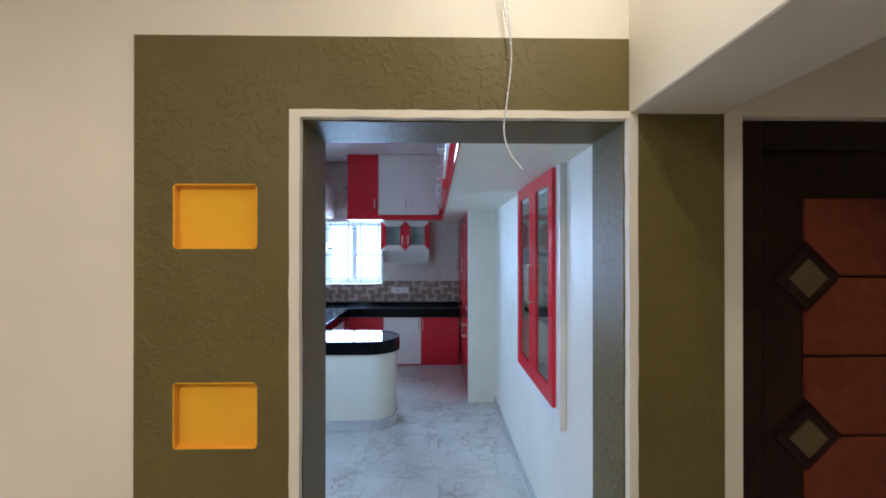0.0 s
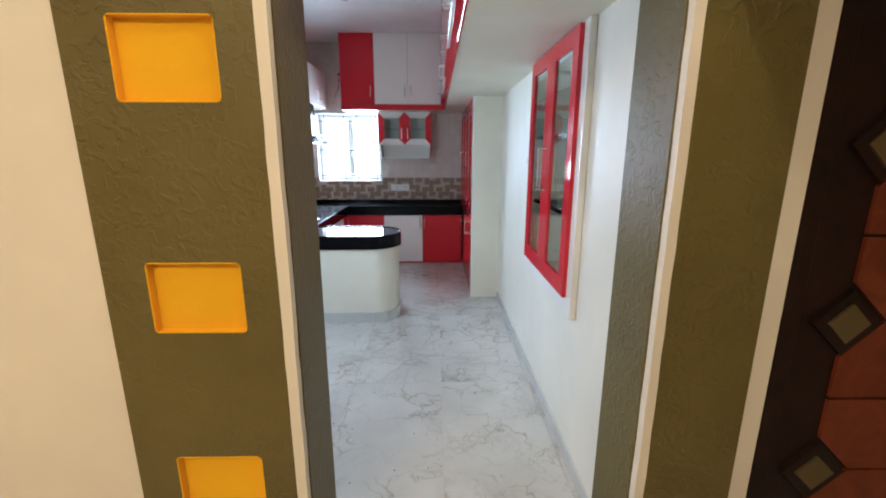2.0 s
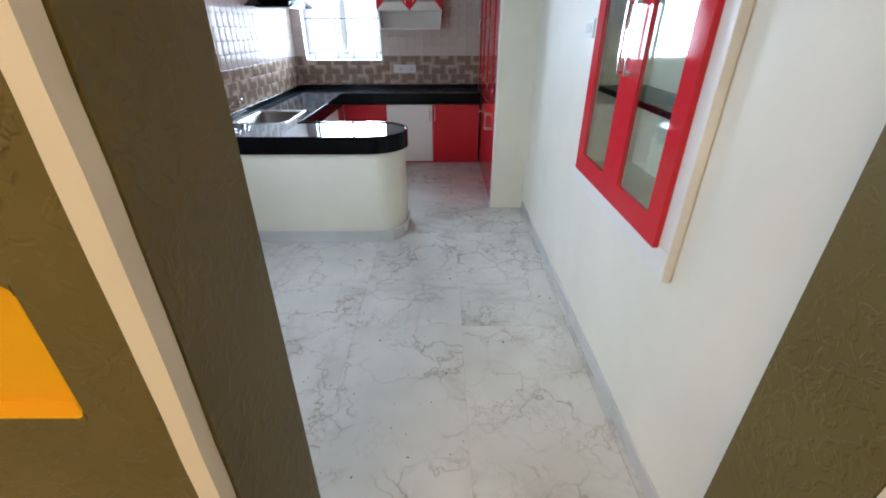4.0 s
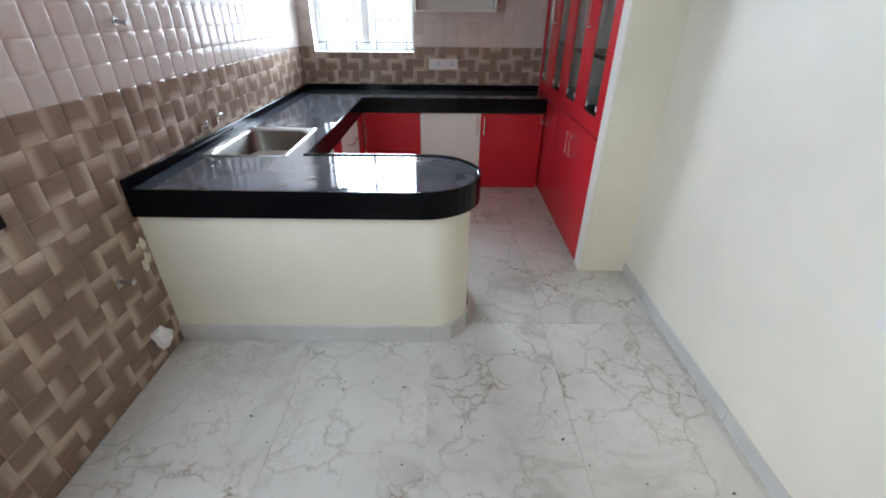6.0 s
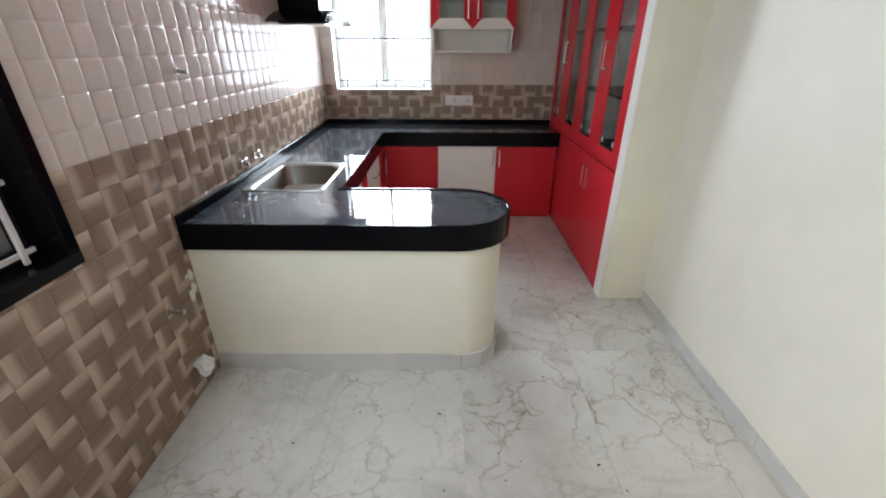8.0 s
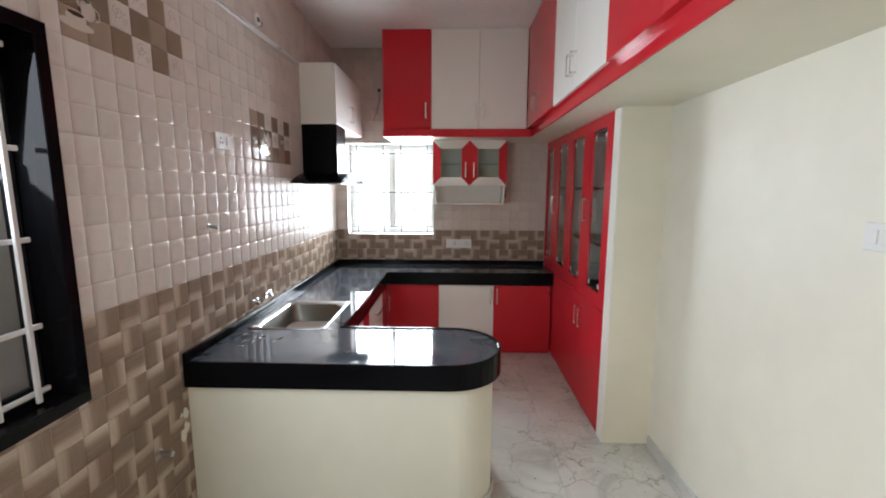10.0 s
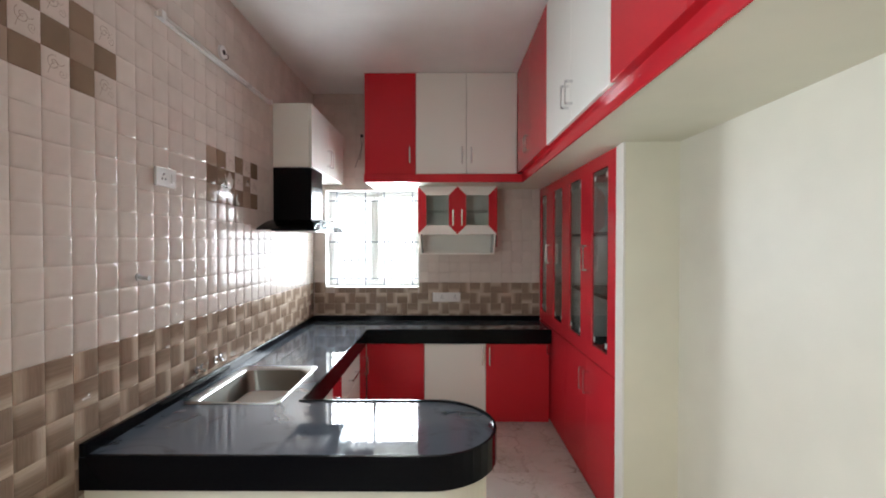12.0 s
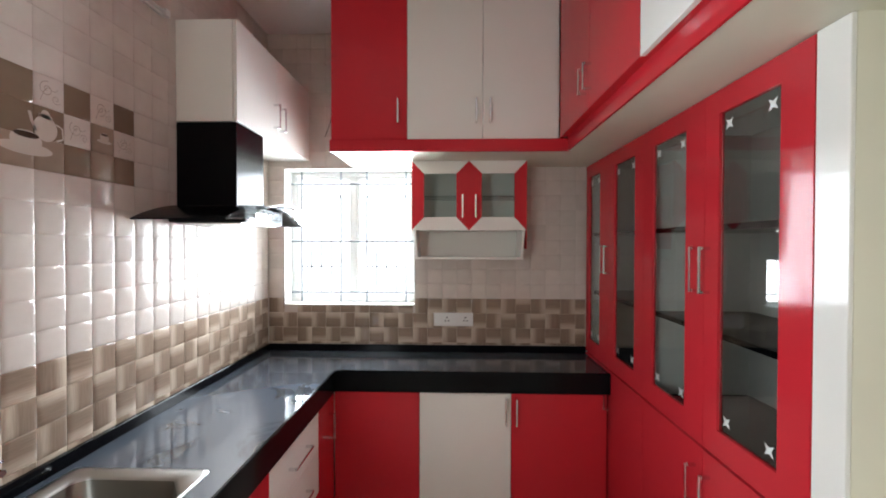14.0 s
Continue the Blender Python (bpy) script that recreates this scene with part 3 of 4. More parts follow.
def counter():
    th = empty("kitchen_counter", "polished black granite worktop with a thick rounded edge", "counter")
    t0 = TOP - .022
    # worktop with the cut-out of the sink, pieced round it
    sx0, sx1, sy0, sy1 = -2.005, -1.590, 5.698, 6.256
    y0, y1 = 5.192, 5.735
    fx = -1.478
    c = arc(-.845, (y0 + y1) / 2, (y1 - y0) / 2, -90, 90, 20)
    bm = bmesh.new()
    prism(bm, [(LX, y0), (fx, y0)] + c + [(fx, y1), (fx, sy0), (LX, sy0)][:1] + [(fx, sy0), (LX, sy0)], "z", t0, TOP)
    add_box(bm, LX, sx0, sy0, sy1, t0, TOP)
    add_box(bm, sx1, fx, sy0, sy1, t0, TOP)
    add_box(bm, LX, fx, sy1, BY, t0, TOP)
    add_box(bm, fx, .145, 7.380, BY, t0, TOP)
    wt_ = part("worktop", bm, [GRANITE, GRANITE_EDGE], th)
    # top gets the dust and painted sheen, the sides stay near black
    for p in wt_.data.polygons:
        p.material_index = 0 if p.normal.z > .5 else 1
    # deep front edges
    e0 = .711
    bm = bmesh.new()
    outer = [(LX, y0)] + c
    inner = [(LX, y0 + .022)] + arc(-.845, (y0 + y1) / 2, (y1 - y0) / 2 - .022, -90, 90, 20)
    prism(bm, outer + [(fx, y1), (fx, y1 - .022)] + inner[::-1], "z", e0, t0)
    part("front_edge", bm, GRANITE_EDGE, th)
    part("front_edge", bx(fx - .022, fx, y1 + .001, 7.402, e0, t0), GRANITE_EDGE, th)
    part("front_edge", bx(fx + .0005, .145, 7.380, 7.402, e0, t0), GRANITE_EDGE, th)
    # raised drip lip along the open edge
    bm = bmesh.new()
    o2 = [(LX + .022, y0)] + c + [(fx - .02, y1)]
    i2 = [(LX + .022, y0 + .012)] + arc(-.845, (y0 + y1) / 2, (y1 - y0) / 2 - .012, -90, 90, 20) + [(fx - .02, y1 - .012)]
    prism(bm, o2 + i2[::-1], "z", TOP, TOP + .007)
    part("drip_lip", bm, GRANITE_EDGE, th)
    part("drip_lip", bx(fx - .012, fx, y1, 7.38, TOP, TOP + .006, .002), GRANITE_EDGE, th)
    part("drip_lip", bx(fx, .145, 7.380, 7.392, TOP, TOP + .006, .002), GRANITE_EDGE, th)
    # upstands against the tiles
    part("upstand", bx(LX, LX + .020, y0, BY - .0205, TOP, .878, .0025), GRANITE_EDGE, th)
    part("upstand", bx(LX, .145, BY - .020, BY, TOP, .878, .0025), GRANITE_EDGE, th)
    return th


counter()


def sink():
    th = empty("kitchen_sink", "stainless steel sink bowl set in the black counter", "sink")
    x0, x1, y0, y1 = -2.042, -1.577, 5.686, 6.290
    ix0, ix1, iy0, iy1 = -1.985, -1.600, 5.704, 6.238
    bm = bmesh.new()

    def rr(ax0, ax1, ay0, ay1, r, z, cut=False):
        out = []
        for cx, cy, s in ((ax1 - r, ay1 - r, 0), (ax0 + r, ay1 - r, 90), (ax0 + r, ay0 + r, 180), (ax1 - r, ay0 + r, 270)):
            pts = arc(cx, cy, r, s, s + 90, 5)
            if cut and s in (0, 270):
                # straight cut across the corner
                w, d = (.07, .085) if s == 0 else (.055, .125)
                e = (ax1, ay1 - d) if s == 0 else (ax1 - w, ay0)
                g = (ax1 - w, ay1) if s == 0 else (ax1, ay0 + d)
                pts = [(e[0] + (g[0] - e[0]) * i / 5, e[1] + (g[1] - e[1]) * i / 5) for i in range(6)]
            out += [bm.verts.new((px, py, z)) for px, py in pts]
        return out
    rings = [rr(x0, x1, y0, y1, .02, TOP + .0005), rr(x0, x1, y0, y1, .02, TOP + .005), rr(x0 + .012, x1 - .012, y0 + .012, y1 - .012, .03, TOP + .006),
             rr(ix0 - .008, ix1 + .008, iy0 - .008, iy1 + .008, .05, TOP + .004, True), rr(ix0, ix1, iy0, iy1, .05, TOP - .006, True),
             rr(ix0 + .012, ix1 - .012, iy0 + .012, iy1 - .012, .06, TOP - .16, True), rr(ix0 + .045, ix1 - .045, iy0 + .045, iy1 - .045, .06, TOP - .195, True)]
    def bands(b_, rs):
        for a, b in zip(rs, rs[1:]):
            n = len(a)
            for i in range(n):
                b_.faces.new((a[i], a[(i + 1) % n], b[(i + 1) % n], b[i]))
    bands(bm, rings)
    bm.faces.new(rings[-1])
    bowl = part("bowl", bm, [STEEL, BOWL_STEEL], th, "satin steel bowl with a bright rim", True)
    # faces below the rim take the steel coloured for shade
    for p in bowl.data.polygons:
        p.material_index = 1 if p.center.z < TOP - .003 else 0
    bm = bmesh.new()
    cyl(bm, (-1.80, 5.98, TOP - .194), (-1.80, 5.98, TOP - .189), .045, 24)
    part("drain", bm, CHROME, th, "round chrome drain")
    return th


sink()


def tap_stub(y, z, n):
    bm = bmesh.new()
    cyl(bm, (LX, y, z), (LX + .012, y, z), .020, 16)
    cyl(bm, (LX + .012, y, z), (LX + .05, y, z), .010, 12)
    cyl(bm, (LX + .032, y, z), (LX + .032, y, z + .028), .007, 10)
    add_box(bm, LX + .026, LX + .038, y - .016, y + .016, z + .024, z + .032, .002)
    ob = finish("tap_stub", bm, CHROME, None, "", False)
    return tagged(ob, "small chrome tap stub on the tiles above the sink", "tap", "tap stubs above the sink")


tap_stub(5.885, .930, 0)
tap_stub(6.068, .936, 1)


def peninsula_skirting():
    th = tagged(empty("skirting_peninsula", "", ""), "grey marble skirting round the low cream wall", "", "", "structure")
    pts = [(LX + .002, 5.203), (-.81, 5.203)] + arc(-.81, 5.415, .212, -60, 0, 2) + [(-.598, 5.70)]
    pts[1:2] = [(-.81, 5.203)]
    for a, b in zip(pts, pts[1:]):
        A, B = Vector((*a, 0)), Vector((*b, 0))
        d = (B - A).normalized()
        n = Vector((-d.y, d.x, 0)) * .013
        g = d * .001
        o = [(A + g).xy, (B - g).xy, (B - g + n).xy, (A + g + n).xy]
        bm = prism(bmesh.new(), [tuple(v) for v in o], "z", .001, .098)
        part("skirting_tile", bm, SKIRT, th)
    return th


peninsula_skirting()
sk = tagged(empty("skirting_east", "", ""), "grey marble skirting along the cream wall", "", "", "structure")
for a in np.arange(FY1, 5.88, .61):
    part("skirting_tile", bx(RX - .011, RX - .0005, a + .001, min(a + .609, 5.898), .001, .075, .0015), SKIRT, sk)


# ---- upper cabinets ----
def upper_unit_back(x0, x1, material, hx):
    colour = "red" if material is RED else "white"
    th = empty("wall_cabinet", colour + " laminate loft cabinet below the ceiling", "cabinet", "loft cabinets")
    part("body", bx(x0 + .001, x1 - .001, 7.376, BY - .001, SZ + .062, CZ - .004), RED if material is RED else WHITE_LAM, th)
    d = door_panel(th, "y", 7.355, x0, x1, 2.20, CZ - .004, material, -1)
    handle(d, (hx, 7.355, 2.36), (0, -1, 0), (0, 0, 1), .14)
    return th


upper_unit_back(-1.494, -1.046, RED, -1.096)
upper_unit_back(-1.046, -.606, WHITE_LAM, -.645)
upper_unit_back(-.606, -.168, WHITE_LAM, -.565)


def upper_unit_side(y0, y1, material):
    colour = "red" if material is RED else "white"
    th = empty("wall_cabinet", colour + " laminate loft cabinet below the ceiling", "cabinet", "loft cabinets")
    part("body", bx(-.144, RX - .001, y0 + .001, y1 - .001, 2.216, CZ - .004), material, th)
    m = (y0 + y1) / 2
    for a, b, h in ((y0, m, m - .035), (m, y1, m + .035)):
        d = door_panel(th, "x", -.165, a, b, 2.20, CZ - .004, material, -1)
        handle(d, (-.165, h, 2.335), (-1, 0, 0), (0, 0, 1), .12)
    return th


for a, b, mt_ in ((6.307, 7.352, RED), (5.308, 6.307, WHITE_LAM), (4.300, 5.308, RED), (3.300, 4.300, WHITE_LAM), (FY1 + .002, 3.300, RED)):
    upper_unit_side(a, b, mt_)

cor = empty("cornice", "glossy red laminate cornice under the loft cabinets", "trim")
part("strip", boxes((-1.496, -.112, 7.331, 7.356, SZ - .004, 2.196, .003)), RED, cor)
part("strip", boxes((-.124, -.112, FY1 + .002, 7.330, SZ - .004, 2.214, .002), (-.147, -.1245, FY1 + .002, 7.330, 2.203, 2.214)), RED, cor)


# ---- small glazed cabinet with an open shelf ----
def glazed_wall_cabinet():
    th = empty("display_cabinet", "red and white wall cabinet with glass doors above a shelf", "cabinet")
    x0, x1, z0, z1, yf = -1.046, -.306, 1.680, 2.128, 7.620
    xm = (x0 + x1) / 2
    part("body", boxes((x0, x0 + .016, yf + .02, BY - .001, z0, z1), (x1 - .016, x1, yf + .02, BY - .001, z0, z1), (x0 + .016, x1 - .016, yf + .02, BY - .001, z1 - .016, z1),
                       (x0 + .016, x1 - .016, yf + .02, BY - .001, z0, z0 + .016), (x0 + .016, x1 - .016, BY - .008, BY - .001, z0 + .016, z1 - .016)), WHITE_LAM, th)
    part("side_panel", bx(x1 + .0005, x1 + .006, yf + .03, BY - .001, 1.56, z1 - .01), RED, th, "red laminate side")
    part("shelf", bx(x0 + .017, x1 - .017, yf + .035, BY - .009, 1.895, 1.907), GLASS, th, "glass shelf")
    for a, b, g0, g1, hx in ((x0, xm, -.967, -.758, xm - .042), (xm, x1, -.594, -.385, xm + .042)):
        d = empty("door", "", "")
        d.parent = th
        gz0, gz1 = 1.765, 2.045
        for nm, o, mt in (("stile", [(a, z0), (g0, gz0), (g0, gz1), (a, z1)], RED), ("stile", [(b, z0), (b, z1), (g1, gz1), (g1, gz0)], RED),
                          ("rail", [(a, z0), (b, z0), (g1, gz0), (g0, gz0)], WHITE_LAM), ("rail", [(a, z1), (g0, gz1), (g1, gz1), (b, z1)], WHITE_LAM)):
            part(nm, prism(bmesh.new(), o, "y", yf, yf + .018), mt, d, "red stile" if mt is RED else "white mitred rail")
        part("pane", bx(g0 + .0005, g1 - .0005, yf + .007, yf + .011, gz0 + .0005, gz1 - .0005), GREENISH, d, "clear glass pane").visible_shadow = False
        handle(d, (hx, yf, 1.835), (0, -1, 0), (0, 0, 1), .15, .026)
    # open tapered shelf below
    zs = 1.497
    sh = bmesh.new()
    for xa, xb in ((x0 + .010, x0 + .026), (x1 - .026, x1 - .010)):
        s = 1 if xa < xm else -1
        prism(sh, [(xa, z0 - .001), (xb, z0 - .001), (xb + s * .014, zs), (xa + s * .014, zs)], "y", yf + .004, BY - .001)
    add_box(sh, x0 + .022, x1 - .022, yf, BY - .001, zs - .006, zs + .010, .002)
    add_box(sh, x0 + .03, x1 - .03, BY - .008, BY - .001, zs + .010, z0 - .001)
    part("open_shelf", sh, WHITE_LAM, th, "white open shelf with sloping sides")
    return th


glazed_wall_cabinet()


# ---- tall unit ----
def star(parent, x, y, z, r=.026):
    o = []
    for i in range(8):
        q = r if i % 2 == 0 else r * .36
        o.append((y + q * math.cos(math.pi * i / 4 + .78), z + q * math.sin(math.pi * i / 4 + .78)))
    return part("etched_star", prism(bmesh.new(), o, "x", x, x + .0006), ETCH, parent, "white etched star on the glass")


def glass_door(th, xf, y0, y1, z0, z1, g0, g1, gz0, gz1, hy, hz, hl, stars=True):
    d = part("door", boxes((xf, xf + .02, y0 + .001, g0, z0, z1), (xf, xf + .02, g1, y1 - .001, z0, z1),
                           (xf, xf + .02, g0, g1, z0, gz0), (xf, xf + .02, g0, g1, gz1, z1)), RED, th, "glossy red laminate door with a glass pane")
    part("pane", bx(xf + .010, xf + .014, g0 + .0005, g1 - .0005, gz0 + .0005, gz1 - .0005), SMOKE if stars else GREENISH, d, "clear glass pane").visible_shadow = False
    if stars:
        for a, b in ((g0 + .04, gz0 + .045), (g1 - .04, gz0 + .045), (g0 + .04, gz1 - .045), (g1 - .04, gz1 - .045)):
            star(d, xf + .0085, a, b)
    handle(d, (xf, hy, hz), (-1, 0, 0), (0, 0, 1), hl)
    return d


def tall_unit(y0, ym, y1, ga, gb, low):
    th = empty("tall_cabinet", "tall red laminate cabinet with two narrow glass doors above", "cabinet", "tall glazed cabinets")
    xf, xb = .148, RX + .20
    part("body", boxes((xf + .022, xb, y0 + .001, y0 + .017, 0, SZ - .003), (xf + .022, xb, y1 - .017, y1 - .001, 0, SZ - .003),
                       (xb, xb + .012, y0 + .001, y1 - .001, 0, SZ - .003), (xf + .022, xb, y0 + .017, y1 - .017, SZ - .02, SZ - .003), (xf + .022, xb, y0 + .017, y1 - .017, .02, .84)), WHITE_LAM, th)
    for z in (.850, 1.25, 1.645):
        part("shelf", bx(xf + .05, xb - .001, y0 + .018, y1 - .018, z, z + .022), GRANITE_EDGE, th, "black stone shelf")
    glass_door(th, xf, y0, ym, .852, SZ - .004, *ga, .945, 2.045, ym - .03, 1.50, .17)
    glass_door(th, xf, ym, y1, .852, SZ - .004, *gb, .945, 2.045, ym + .03, 1.50, .17)
    if low:
        for a, b, h in ((y0, ym, ym - .045), (ym, y1, ym + .045)):
            d = door_panel(th, "x", xf, a, b, .012, .842, RED, -1)
            handle(d, (xf, h, .69), (-1, 0, 0), (0, 0, 1), .15)
    return th


tall_unit(6.017, 6.480, 6.975, (6.128, 6.400), (6.606, 6.884), True)
tall_unit(6.975, 7.445, BY - .004, (7.077, 7.350), (7.590, 7.800), True)
structure("trim_white_edge", bx(.1475, .1595, 5.919, 6.014, 0, SZ - .001, .002), WHITE_LAM, "glossy white edge strip beside the tall cabinets")


# ---- wall shelf with red glass doors on the right wall ----
def wall_shelf():
    th = empty("wall_shelf_cabinet", "recessed wall shelf with red framed glass doors and white surround", "cabinet")
    y0, y1, z0, z1 = 3.462, 4.372, .868, 2.120
    for a, b, c, d in ((3.395, 4.445, .775, .880), (3.395, 4.445, 2.023, SZ - .002), (3.395, 3.500, .881, 2.022), (4.340, 4.445, .881, 2.022)):
        part("surround", bx(.412, RX - .0005, a, b, c, d, .002), WHITE_PAINT, th, "white painted surround")
    xb = RX + .225
    part("recess", boxes((RX + .001, xb, 3.501, 3.509, .901, 2.089), (RX + .001, xb, 4.331, 4.339, .901, 2.089), (xb - .006, xb, 3.509, 4.331, .901, 2.089), (RX + .001, xb - .006, 3.509, 4.331, .901, .909), (RX + .001, xb - .006, 3.509, 4.331, 2.081, 2.089)), CREAM, th, "cream painted recess")
    for z in (1.25, 1.65):
        part("shelf", bx(RX - .01, xb - .007, 3.51, 4.33, z, z + .024), GRANITE_EDGE, th, "black stone shelf")
    ym = 3.913
    glass_door(th, .392, y0, ym, z0, z1, 3.547, 3.828, .956, 2.04, ym - .035, 1.48, .24, False)
    glass_door(th, .392, ym, y1, z0, z1, 3.998, 4.290, .956, 2.04, ym + .035, 1.48, .24, False)
    return th


wall_shelf()


# ---- hood and its cabinet ----
def hood():
    th = empty("cooker_hood", "black cooker hood with a curved glass canopy on the tiles", "hood")
    part("chimney", bx(LX + .001, -1.806, 6.886, 7.165, 1.765, 2.172, .003), BLACK_METAL, th, "glossy black chimney box")
    # arched canopy
    y0, y1, x1 = 6.60, 7.45, -1.60
    up, dn = [], []
    n = 24
    for i in range(n + 1):
        f = i / n
        y = y0 + (y1 - y0) * f
        z = 1.692 + .085 * (1 - abs(2 * f - 1) ** 2.2)
        up.append((y, z + .006))
        dn.append((y, z))
    part("canopy", prism(bmesh.new(), up + dn[::-1], "x", LX + .001, x1 - .10), BLACK_METAL, th, "black arched canopy")
    part("glass_visor", prism(bmesh.new(), up + dn[::-1], "x", x1 - .0995, x1), TINT, th, "curved clear glass visor")
    part("motor_box", boxes((LX + .002, x1 - .13, y0 + .22, y1 - .22, 1.690, 1.768, .006)), BLACK_METAL, th)
    part("filter", bx(LX + .03, x1 - .16, y0 + .24, y1 - .24, 1.684, 1.6895), STEEL, th, "steel grease filter")
    for i in range(4):
        part("button", cyl(bmesh.new(), (x1 - .131, 6.92 + i * .045, 1.728), (x1 - .122, 6.92 + i * .045, 1.728), .012, 12), CHROME, th, "round chrome button")
    return th


hood()


def hood_cabinet():
    th = empty("wall_cabinet", "white laminate wall cabinet over the cooker hood", "cabinet")
    part("body", bx(LX + .001, -1.824, 6.886, BY - .002, 2.176, 2.660, .0015), WHITE_LAM, th)
    m = 7.33
    for a, b, h in ((6.886, m, m - .04), (m, BY - .002, m + .04)):
        d = door_panel(th, "x", -1.803, a, b, 2.176, 2.660, WHITE_LAM, 1)
        handle(d, (-1.803, h, 2.32), (1, 0, 0), (0, 0, 1), .14)
    return th


hood_cabinet()


# ---- windows ----
def back_window():
    th = tagged(empty("window_1", "", ""), "bright white-framed window with an ornamental iron grille", "", "", "structure")
    x0, x1, z0, z1 = WX0, WX1, WZ0, WZ1
    part("reveal", boxes((x0, x0 + .006, BY - .001, BY + .23, z0, z1), (x1 - .006, x1, BY - .001, BY + .23, z0, z1), (x0 + .006, x1 - .006, BY - .001, BY + .23, z0, z0 + .006), (x0 + .006, x1 - .006, BY - .001, BY + .23, z1 - .006, z1)), WHITE_PAINT, th, "white reveal")
    bm = bmesh.new()
    frame_box(bm, "y", BY + .14, BY + .19, x0 + .007, x1 - .007, z0 + .007, z1 - .007, .032, .003)
    xm = (x0 + x1) / 2
    add_box(bm, xm - .017, xm + .017, BY + .14, BY + .19, z0 + .039, z1 - .039, .003)
    part("window_frame", bm, WHITE_PAINT, th, "white painted frame")
    for a, b in ((x0 + .040, xm - .018), (xm + .018, x1 - .040)):
        bm = bmesh.new()
        frame_box(bm, "y", BY + .15, BY + .18, a, b, z0 + .040, z1 - .040, .018, .002)
        part("sash", bm, WHITE_PAINT, th)
    # iron grille
    gy = BY + .092

    def bar(a, b, r=.0070):
        part("grille_bar", cyl(bmesh.new(), a, b, r, 8), IRON, th)
    for z in (z0 + .08, z0 + .455, z1 - .10):
        bar((x0 + .02, gy, z), (x1 - .02, gy, z), .0075)
    for x in (x0 + .095, x0 + .385, x0 + .575, x1 - .075):
        bar((x, gy, z0 + .012), (x, gy, z1 - .012))
    for h0, h1 in ((x0 + .095, x0 + .385), (x0 + .575, x1 - .075)):
        w = (h1 - h0)
        for i in range(1, 4):
            x = h0 + w * i / 4
            bar((x, gy, z0 + .08), (x, gy, z0 + .455), .0055)
            for zz_ in (z0 + .27, z0 + .36, z0 + .56, z0 + .66):
                part("grille_knob", bmesh_ball((x, gy, zz_), .010), IRON, th)
        bar((h0, gy, z0 + .27), (h1, gy, z0 + .27), .0045)
        bar((h0 + .04, gy, z0 + .08), (h0 + .04, gy, z1 - .16), .0045)
        pts = [(h0 + w / 2 + (w / 2 - .01) * math.cos(q), gy, z1 - .20 + .075 * math.sin(q)) for q in np.linspace(math.pi, 0, 13)]
        part("grille_arch", tube(bmesh.new(), pts, .0045, 6), IRON, th)
    return th


def bmesh_ball(p, r):
    bm = bmesh.new()
    bmesh.ops.create_icosphere(bm, subdivisions=1, radius=r, matrix=Matrix.Translation(p))
    return bm


back_window()


def side_window():
    th = tagged(empty("window_2", "", ""), "dark window with a black granite surround and white iron bars", "", "", "structure")
    bm = bmesh.new()
    frame_box(bm, "x", LX - .10, LX + .012, SY0, SY1, SZ0, SZ1, .045, .003)
    part("surround", bm, GRANITE_EDGE, th, "polished black granite surround")
    bm = bmesh.new()
    frame_box(bm, "x", LX - .23, LX - .1005, SY0 + .002, SY1 - .002, SZ0 + .002, SZ1 - .002, .043)
    part("reveal", bm, GRANITE_EDGE, th)
    bm = bmesh.new()
    frame_box(bm, "x", LX - .135, LX - .102, SY0 + .046, SY1 - .046, SZ0 + .046, SZ1 - .046, .04, .002)
    add_box(bm, LX - .135, LX - .102, SY1 - .40, SY1 - .35, SZ0 + .087, SZ1 - .087)
    add_box(bm, LX - .135, LX - .102, SY0 + .55, SY0 + .60, SZ0 + .087, SZ1 - .087)
    part("window_frame", bm, ALU, th, "dark sliding window frame")
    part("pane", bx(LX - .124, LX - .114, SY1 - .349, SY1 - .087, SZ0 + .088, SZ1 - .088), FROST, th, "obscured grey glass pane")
    # opaque sheet added to give the opening its darkness, hiding the shaft
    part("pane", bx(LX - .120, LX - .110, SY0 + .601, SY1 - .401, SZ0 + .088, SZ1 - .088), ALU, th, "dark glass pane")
    gx = LX - .045
    z0, z1 = SZ0 + .085, SZ1 - .085
    for i in range(9):
        y = SY1 - .125 - i * .118
        part("bar", bx(gx - .006, gx + .006, y - .008, y + .008, z0 - .03, z1 + .03, .002), GRILL, th)
    for z in (z0, z0 + .21, z0 + .49, z0 + .77, z1):
        part("bar", bx(gx - .018, gx - .0065, SY0 + .046, SY1 - .075, z - .008, z + .008, .002), GRILL, th)
    return th


side_window()
# narrow shaft outside the side window, its unseen height added to keep daylight out
structure("shaft_wall", bx(-3.45, -3.3, 2.7, 5.6, -.2, 8.0), GREY_PLASTER, "grey unpainted plaster wall of the shaft")
structure("shaft_end_blocker", boxes((-3.3, -2.335, 5.0, 5.1, -.2, 8.0), (-3.3, -2.335, 2.7, 2.8, -.2, 8.0), (-2.45, -2.335, 2.8, 5.0, 3.1, 8.0)), GREY_PLASTER, "grey plaster end wall of the shaft")
structure("shaft_floor", bx(-3.3, -2.335, 2.8, 5.0, -.2, -.1), GREY_PLASTER, "grey floor of the shaft")


